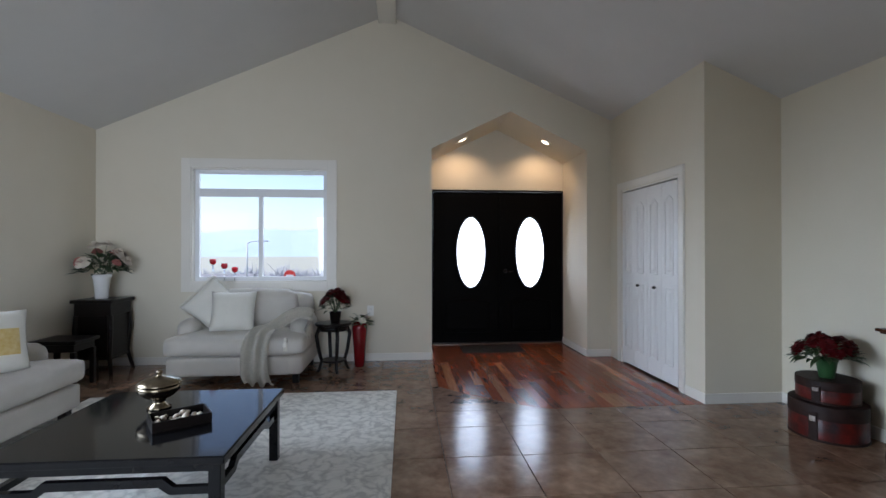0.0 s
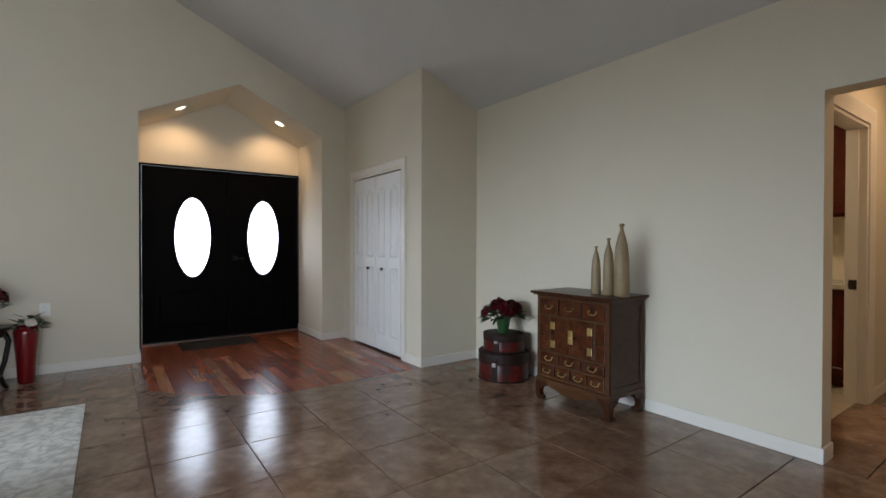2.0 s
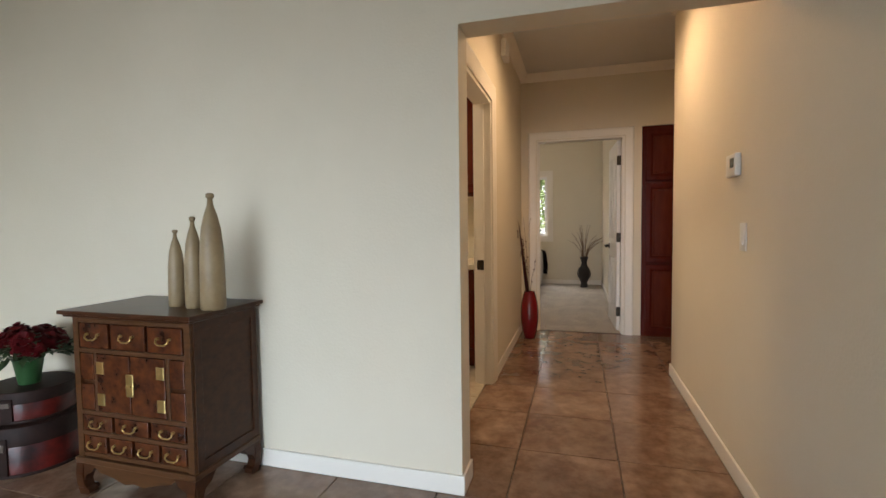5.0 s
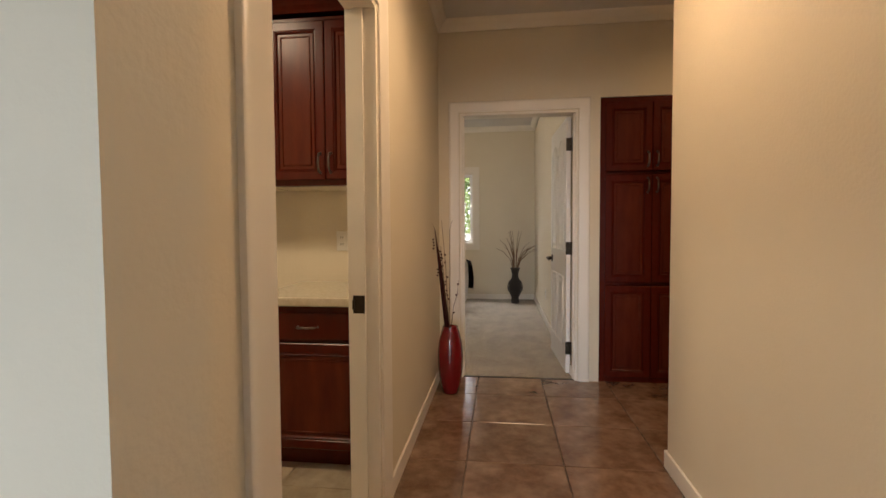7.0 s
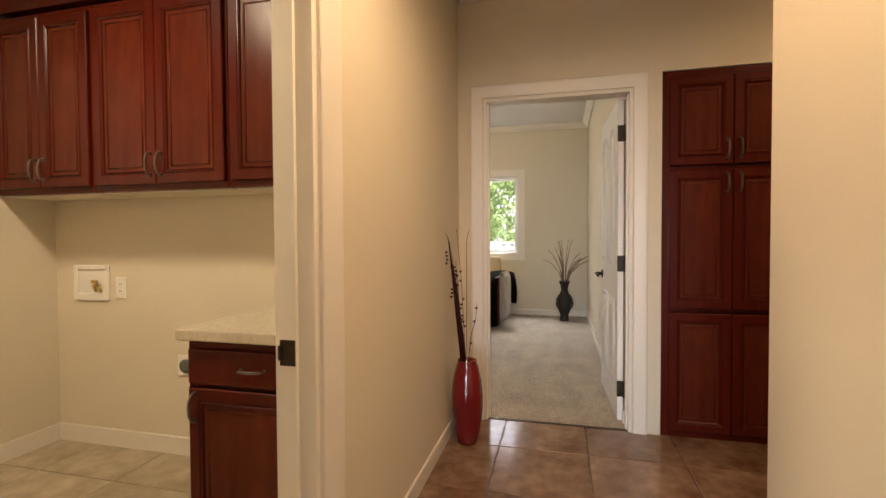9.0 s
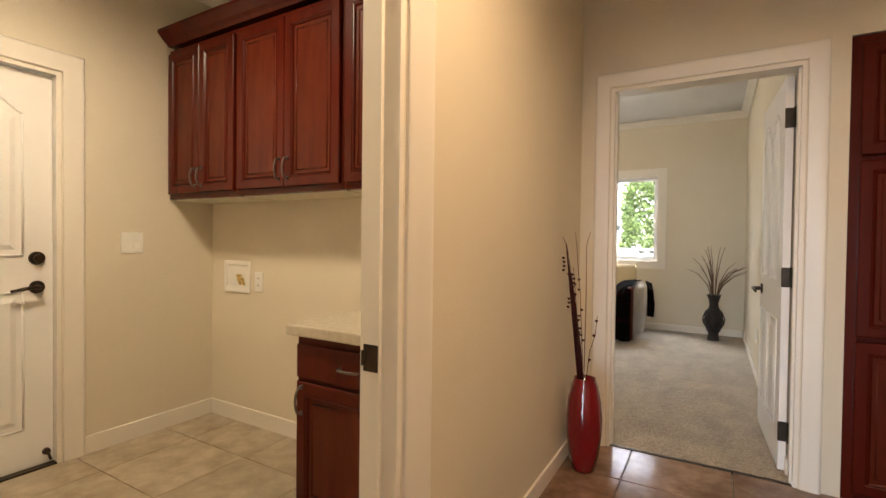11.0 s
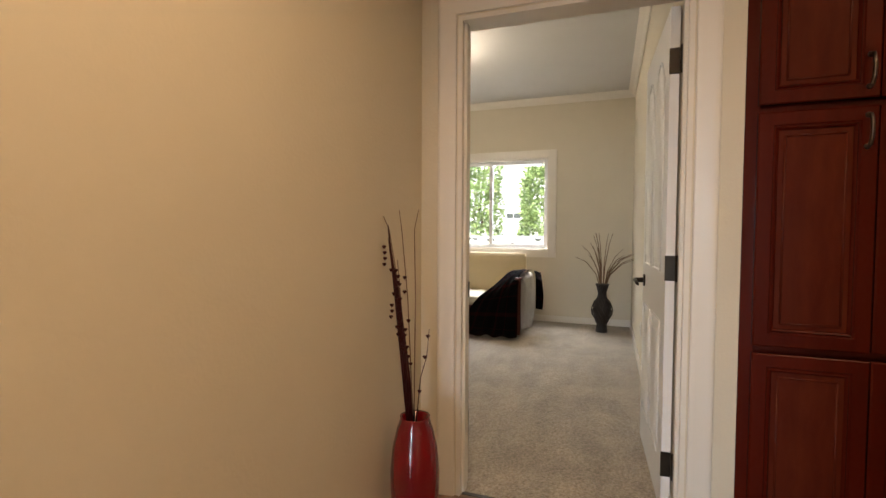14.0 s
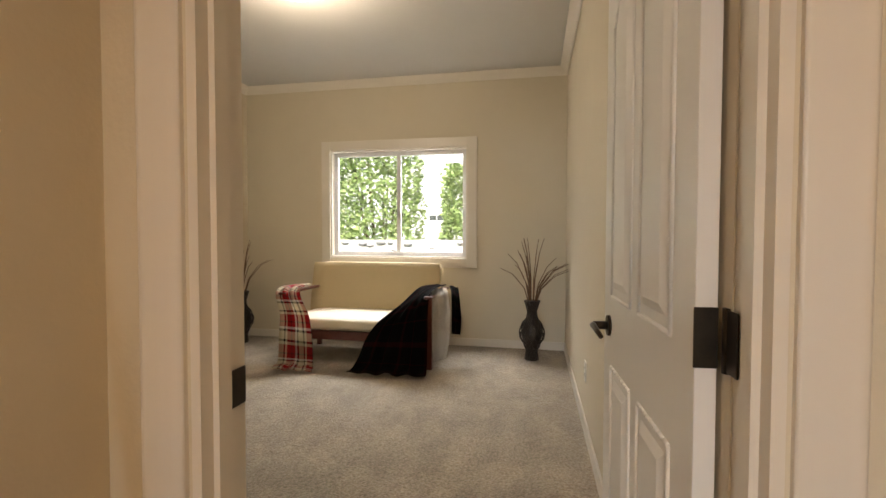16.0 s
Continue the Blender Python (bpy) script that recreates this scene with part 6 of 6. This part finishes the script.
# two stacked round boxes and a red plant in a green pot
def hat_box(label, m, rx, ry, h):
    b = thing("round_box", label, "box", m, "stacked boxes")
    def drum(a, z0, z1):
        bm = bmesh.new()
        lathe(bm, [(a, z0), (a * 1.0, z0 + 0.004), (a, z1 - 0.004), (a * 0.985, z1)], 40)
        for v in bm.verts:
            v.co.y *= ry / rx
        return bm
    part("drum", drum(rx * 0.985, 0, h * 0.68), M_REDBOX, b, "worn red lacquer side")
    part("lid", drum(rx, h * 0.62, h), M_BOXBAND, b, "dark leather-banded lid")
    part("rim", drum(rx * 1.008, 0.0, 0.014), M_BOXBAND, b)
    bm = bmesh.new()
    box(bm, -0.025, -0.005, 0.014, 0.025, 0.004, h * 0.8, 0.002)
    part("strap", bm, M_BOXBAND, b, "dark leather strap", pose(rx * math.cos(radians(205)), ry * math.sin(radians(205)), 0, 0, 0, 205 + 90))
    part("latch", boxes((-0.018, -0.012, h * 0.55, 0.018, -0.005, h * 0.7), bevel=0.002), M_PEWTER, b, "worn metal latch", pose(rx * math.cos(radians(205)), ry * math.sin(radians(205)), 0, 0, 0, 205 + 90))
    return b


hat_box("large round box, worn red with dark bands", pose(3.665, 3.225, 0.0), 0.215, 0.225, 0.235)
hat_box("smaller round box stacked on the larger one", pose(3.675, 3.235, 0.235), 0.175, 0.185, 0.15)
fp = thing("potted_flowers", "deep red flowers in a flared green pot", "flower pot", pose(3.66, 3.225, 0.385))
part("pot", turned([(0.042, 0), (0.045, 0.01), (0.062, 0.12), (0.068, 0.13), (0.058, 0.128), (0.05, 0.10)], 24), M_GREENPOT, fp)
bouquet(fp, (0, 0, 0.10), 0.165, 0.19, [(24, M_REDPETAL, 0.050, "deep red bloom")], 230, 30, 0.055)

# floral ottoman near the hall's opening
ot = thing("ottoman", "low floral upholstered ottoman with cream piping", "ottoman", pose(2.47, 0.27, 0, 0, 0, 6))
bm = bmesh.new()
soft_box(bm, -0.22, -0.21, 0.08, 0.22, 0.21, 0.38, 0.008, 0.03)
part("base", bm, M_FLORAL, ot)
bm = bmesh.new()
soft_box(bm, -0.235, -0.225, 0.375, 0.235, 0.225, 0.45, 0.025, 0.036, 8, 0.008)
part("cushion", bm, M_FLORAL, ot)
bm = bmesh.new()
drape(bm, [(0.212, -0.10, 0.455), (0.222, 0.03, 0.468), (0.215, 0.17, 0.466), (0.19, 0.205, 0.462)],
      [(0.232, -0.10, 0.420), (0.240, 0.03, 0.425), (0.232, 0.19, 0.422), (0.205, 0.228, 0.420)], 0.003, 1.0, (1, 1), 1, 0.006, 20, 6)
part("cream_edge", bm, M_PILLOW, ot, "cream cloth edge")
for x in (-0.18, 0.18):
    for y in (-0.17, 0.17):
        part("foot", turned([(0.018, 0), (0.026, 0.05), (0.022, 0.082)], 12, (x, y)), M_DARKWOOD, ot)


# ---- outside the bedroom window ----
def hedge(label, x0, y0, x1, y1, z0, z1, n, seed):
    """A clipped laurel: bare stems inside a shell of many single leaves with an uneven face."""
    h = thing("laurel_hedge", label, "hedge", pose((x0 + x1) / 2, (y0 + y1) / 2, z0))
    rn = random.Random(seed)
    w, d, t = (x1 - x0) / 2, (y1 - y0) / 2, z1 - z0
    bm = bmesh.new()
    for k in range(9):
        a, b = rn.uniform(-w * 0.6, w * 0.6), rn.uniform(-d * 0.7, d * 0.7)
        tube(bm, [(a * 0.6, b * 0.6, -0.05), (a, b, t * 0.5), (a * 1.2, b * 1.2, t * 0.9)], 0.03, 0.01, 6)
    part("trunk", bm, M_TWIG, h, "brown stems")
    verts, faces = [], []
    for _ in range(n):
        side = rn.random()
        u, v = rn.uniform(-1, 1), rn.uniform(0.0, 1.0)
        if side < 0.55:
            p, nr = Vector((-w, u * d, v * t)), Vector((-1, 0, 0))
        elif side < 0.78:
            p, nr = Vector((rn.uniform(-w, w), math.copysign(d, u), v * t)), Vector((0, math.copysign(1, u), 0))
        else:
            p, nr = Vector((rn.uniform(-w, w), u * d, t)), Vector((0, 0, 1))
        lump = 0.16 * noise.noise(p * 2.2 + Vector((seed, 0, 0)))
        p = p + nr * (lump - rn.uniform(0, 0.16)) - Vector((0, p.y * 0.12 * (p.z / t) ** 3, 0))
        dr = (nr + Vector((rn.uniform(-1, 1), rn.uniform(-1, 1), rn.uniform(-0.6, 1.0)))).normalized()
        ln, wd = rn.uniform(0.08, 0.14), rn.uniform(0.024, 0.036)
        s = dr.cross(nr + Vector((0.1, 0.05, 0.2)))
        s = s.normalized() if s.length > 1e-3 else Vector((0, 0, 1))
        up = s.cross(dr)
        i = len(verts)
        verts += [p, p + dr * ln * 0.45 + s * wd + up * 0.008, p + dr * ln * 0.45 - s * wd + up * 0.008, p + dr * ln, p + dr * ln * 0.5]
        faces += [(i, i + 4, i + 1), (i, i + 2, i + 4), (i + 1, i + 4, i + 3), (i + 4, i + 2, i + 3)]
    me = bpy.data.meshes.new("leaves")
    me.from_pydata([tuple(v) for v in verts], [], faces)
    me.materials.append(M_HEDGE)
    ob = new("leaves", me)
    ob.parent = h
    return h


hedge("tall clipped laurel hedge with bright green leaves", 16.0, 3.04, 17.2, 4.74, 1.05, 3.9, 9000, 1)
hedge("shorter clipped laurel hedge beside the white house", 16.0, 0.3, 17.2, 2.36, 1.05, 2.62, 6500, 2)
hs = thing("white_house", "white sided neighbouring house with a foundation vent", "house", pose(19.0, 4.0, 1.0))
part("wall", boxes((0, -8, -0.3, 5, 8, 5.0)), M_SIDING, hs)
for k in range(18):
    part("siding_board", boxes((-0.02, -8, 0.82 + k * 0.2, -0.001, 8, 1.01 + k * 0.2), bevel=0.004), M_SIDING, hs)
part("foundation", boxes((-0.05, -8, -0.3, -0.0005, 8, 0.78)), M_SIDING, hs, "white painted foundation")
vn = part("vent", boxes((-0.065, -1.14, 0.52, -0.051, -0.66, 0.72)), M_SIDING, hs, "white foundation vent")
part("vent_screen", boxes((-0.07, -1.11, 0.55, -0.066, -0.91, 0.69), (-0.07, -0.89, 0.55, -0.066, -0.69, 0.69)), M_LCD, vn)
bm = bmesh.new()
prism(bm, [(-0.5, 4.9), (2.5, 6.4), (5.5, 4.9), (5.5, 5.05), (2.5, 6.6), (-0.5, 5.05)], "y", -8.4, 8.4)
part("roof", bm, M_ROOF, hs)
rn = random.Random(5)
for k in range(26):
    bm = bmesh.new()
    r = rn.uniform(0.035, 0.07)
    soft_box(bm, -r, -r * 1.2, -r * 0.6, r, r * 1.2, r * 0.6, 0.02, r * 0.4, 3, r * 0.35)
    x, y = 14.2 + rn.uniform(-0.4, 0.5), 0.2 + k * 0.17 + rn.uniform(-0.05, 0.05)
    solid("rock", bm, M_ROCK, "grey garden rock on the pale bank", "rock", pose(x, y, ground_z(x, y) + r * 0.3, 0, 0, rn.uniform(0, 180)), "bank rocks")

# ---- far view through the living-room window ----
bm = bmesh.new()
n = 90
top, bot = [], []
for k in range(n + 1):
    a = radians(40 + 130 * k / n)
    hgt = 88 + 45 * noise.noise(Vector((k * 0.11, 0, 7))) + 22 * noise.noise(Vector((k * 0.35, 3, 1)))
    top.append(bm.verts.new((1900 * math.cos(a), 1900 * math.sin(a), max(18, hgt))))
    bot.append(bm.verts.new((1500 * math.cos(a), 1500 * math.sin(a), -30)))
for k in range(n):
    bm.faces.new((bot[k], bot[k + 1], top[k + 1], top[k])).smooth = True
solid("backdrop_hills", bm, M_HILL, "hills across the valley, pale blue haze painted into their colour", "hills", kind="structure")
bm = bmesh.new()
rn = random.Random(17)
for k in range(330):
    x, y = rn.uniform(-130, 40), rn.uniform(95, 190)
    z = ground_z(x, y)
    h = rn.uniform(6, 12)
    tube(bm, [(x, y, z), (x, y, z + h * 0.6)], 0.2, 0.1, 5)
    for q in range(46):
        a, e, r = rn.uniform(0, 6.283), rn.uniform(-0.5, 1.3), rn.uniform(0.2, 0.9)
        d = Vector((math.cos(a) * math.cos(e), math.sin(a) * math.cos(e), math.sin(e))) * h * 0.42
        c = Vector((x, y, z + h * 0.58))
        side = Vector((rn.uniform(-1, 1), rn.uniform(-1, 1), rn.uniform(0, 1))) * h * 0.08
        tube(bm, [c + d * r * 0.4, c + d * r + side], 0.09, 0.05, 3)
solid("bare_trees", bm, M_FARTREE, "bare winter trees across the far valley, haze in their colour", "trees", kind="stuff")
for k, (x, y, w) in enumerate(((-26, 70, 9), (-12, 78, 11), (-44, 84, 12), (2, 88, 10))):
    fh = thing("far_house", "low pale far house with a grey roof", "house", pose(x, y, ground_z(x, y), 0, 0, 8 * k), "far houses")
    part("wall", boxes((-w / 2, -4, 0, w / 2, 4, 3)), M_SIDING, fh)
    bm = bmesh.new()
    prism(bm, [(-4.6, 2.9), (0, 5.0), (4.6, 2.9)], "x", -w / 2 - 0.5, w / 2 + 0.5)
    part("roof", bm, M_ROOF, fh)
    for q in range(3):
        part("window", boxes((-w / 3 + q * w / 3 - 0.7, -4.05, 1.0, -w / 3 + q * w / 3 + 0.7, -4.001, 2.2)), M_LCD, fh)


sl = thing("street_lamp", "grey street lamp with a single curved arm", "street lamp", pose(-12.4, 40.5, ground_z(-12.4, 40.5)))
part("pole", rods(([(0, 0, 0), (0, 0, 5.4)], 0.07)), M_GALV, sl)
part("arm", rods(([(0, 0, 5.35), (0.35, 0, 5.55), (1.3, 0, 5.6)], 0.045)), M_GALV, sl)
part("lamp_head", boxes((1.2, -0.1, 5.53, 1.75, 0.1, 5.64), bevel=0.03), M_GALV, sl)
sg = thing("road_sign", "round red road sign with a white bar", "sign", pose(-6.6, 31.0, ground_z(-6.6, 31.0)))
part("post", rods(([(0, 0, 0), (0, 0, 2.3)], 0.035)), M_GALV, sg)
part("disc", turned([(0.36, 0), (0.36, 0.02), (0.355, 0.022)], 28), M_SIGNRED, sg, m=pose(0, -0.04, 2.0, 90))
part("bar", boxes((-0.24, -0.07, 1.94, 0.24, -0.063, 2.06)), M_SIDING, sg, "white bar")


# ---- floors laid piece by piece ----
def tile_mesh(name, x0, y0, x1, y1, mat, top=0.0, thick=0.012, gap=0.0023):
    cx, cy = (x0 + x1) / 2, (y0 + y1) / 2
    hx, hy, c = (x1 - x0) / 2 - gap, (y1 - y0) / 2 - gap, gap * 0.8
    bm = bmesh.new()
    rings = [[(-hx, -hy, -thick), (hx, -hy, -thick), (hx, hy, -thick), (-hx, hy, -thick)], [(-hx, -hy, -c), (hx, -hy, -c), (hx, hy, -c), (-hx, hy, -c)],
             [(-hx + c, -hy + c, 0), (hx - c, -hy + c, 0), (hx - c, hy - c, 0), (-hx + c, hy - c, 0)]]
    rs = [[bm.verts.new(p) for p in r] for r in rings]
    for a, b in zip(rs, rs[1:]):
        for k in range(4):
            bm.faces.new((a[k], a[(k + 1) % 4], b[(k + 1) % 4], b[k]))
    bm.faces.new(rs[-1])
    return mesh_of(bm, name, mat)


def lay(name, parent, x0, y0, x1, y1, mat, cache, top=0.0, thick=0.012, gap=0.0023):
    key = (round(x1 - x0, 3), round(y1 - y0, 3), mat.name)
    if key not in cache:
        cache[key] = tile_mesh(name, x0, y0, x1, y1, mat, thick=thick, gap=gap)
    ob = new(name, cache[key])
    ob.location = ((x0 + x1) / 2, (y0 + y1) / 2, top)
    ob.parent = parent
    return ob


floor_ob = bpy.data.objects["floor"]
cache = {}
PX, PY, GX = 0.4775, 0.478, 1.03
GY_LIVING, GY_HALL = -0.275, -0.09
WOODX, WOODY = 1.10, 3.88


def clip_lay(x0, y0, x1, y1):
    if x1 - x0 > 0.03 and y1 - y0 > 0.03:
        lay("floor_tile", floor_ob, x0, y0, x1, y1, M_TILE, cache)


for i in range(-8, 14):
    for j in range(-7, 13):
        gy = GY_LIVING if i < 6 else GY_HALL
        x0, x1, y0, y1 = GX + i * PX, GX + (i + 1) * PX, gy + j * PY, gy + (j + 1) * PY
        cx, cy = (x0 + x1) / 2, (y0 + y1) / 2
        if cx < XM:
            x0, y0, y1 = max(x0, XL), max(y0, YB), min(y1, YE)
            if cx > 3.0 and cy < HR:
                continue
            if x0 > WOODX - 0.2 and y0 > WOODY - 0.04:
                continue
            if x0 > WOODX - 0.2 and y1 > WOODY:
                y1 = WOODY
            clip_lay(x0, y0, x1, y1)
        else:
            lo = HR if cx < 5.72 else -1.75
            x1, y0, y1 = min(x1, XE + 0.03), max(y0, lo), min(y1, HL if cx > LO1 or cx < LO0 - 0.2 else HL + 0.05)
            clip_lay(x0, y0, x1, y1)

# laundry floor
lf = structure("floor_laundry", boxes((XM + 0.2, HL + T, -0.011, LX, LY, -0.004)), M_LTILE, "grout bed of the laundry floor")
for i in range(5):
    for j in range(5):
        x0, y0 = XM + 0.2 + i * 0.46, HL + 0.05 + j * 0.47
        if y0 < LY and x0 < LX:
            lay("floor_tile", lf, x0, y0, min(LX, x0 + 0.46), min(LY, y0 + 0.47), M_LTILE, cache, 0.003, 0.006, 0.002)

# foyer hardwood, strips running towards the door, front corner cut off
wood = structure("floor_hardwood", boxes((WOODX, 4.57, -0.0115, 3.235, YE, -0.006), (1.95, WOODY, -0.0115, 3.235, 4.57, -0.006), (NX0, YE, -0.0115, NX1, YD, -0.006)), M_GROUT, "bed of the foyer's hardwood")
rnd = random.Random(11)


def front(u):
    """Front edge of the wood where the corner is cut off in a shallow bow."""
    k = max(0.0, (1.94 - u) / (1.94 - WOODX))
    return WOODY + 0.68 * (0.55 * k + 0.45 * k * k)


x = WOODX
pw = 0.0855
while x < 3.23:
    x1 = min(x + pw, 3.234)
    y = front(x) if x < 1.94 else WOODY
    end = YD if NX0 - 0.001 <= x and x1 < NX1 + 0.01 else YE
    first = True
    while y < end - 0.02:
        ln = rnd.choice((0.35, 0.5, 0.65, 0.8, 0.95)) * rnd.uniform(0.9, 1.1)
        y1 = min(end, y + ln)
        if end - y1 < 0.12:
            y1 = end
        light = rnd.random() < 0.13
        wood_mat = M_PLANK_L if light else M_PLANK
        if first and x < 1.94:
            bm = bmesh.new()
            prism(bm, [(x + 0.001, front(x)), (x1 - 0.001, front(min(x1, 1.94))), (x1 - 0.001, y1 - 0.001), (x + 0.001, y1 - 0.001)], "z", -0.006, 0.002)
            part("plank", bm, wood_mat, wood)
        else:
            lay("plank", wood, x, y, x1, y1, wood_mat, {}, 0.002, 0.008, 0.0011)
        first = False
        y = y1
    x += pw
# slim border where wood meets tile, and the tiles cut along the corner
bm = bmesh.new()
prism(bm, [(1.033, WOODY + 0.003)] + [(1.94 - 0.84 * k / 8, front(1.94 - 0.84 * k / 8) - 0.003) for k in range(9)] + [(1.033, 4.56)], "z", -0.012, 0.0)
part("floor_tile", bm, M_TILE, floor_ob)
part("floor_tile", boxes((1.033, 4.563, -0.012, WOODX - 0.003, YE, 0.0)), M_TILE, floor_ob)
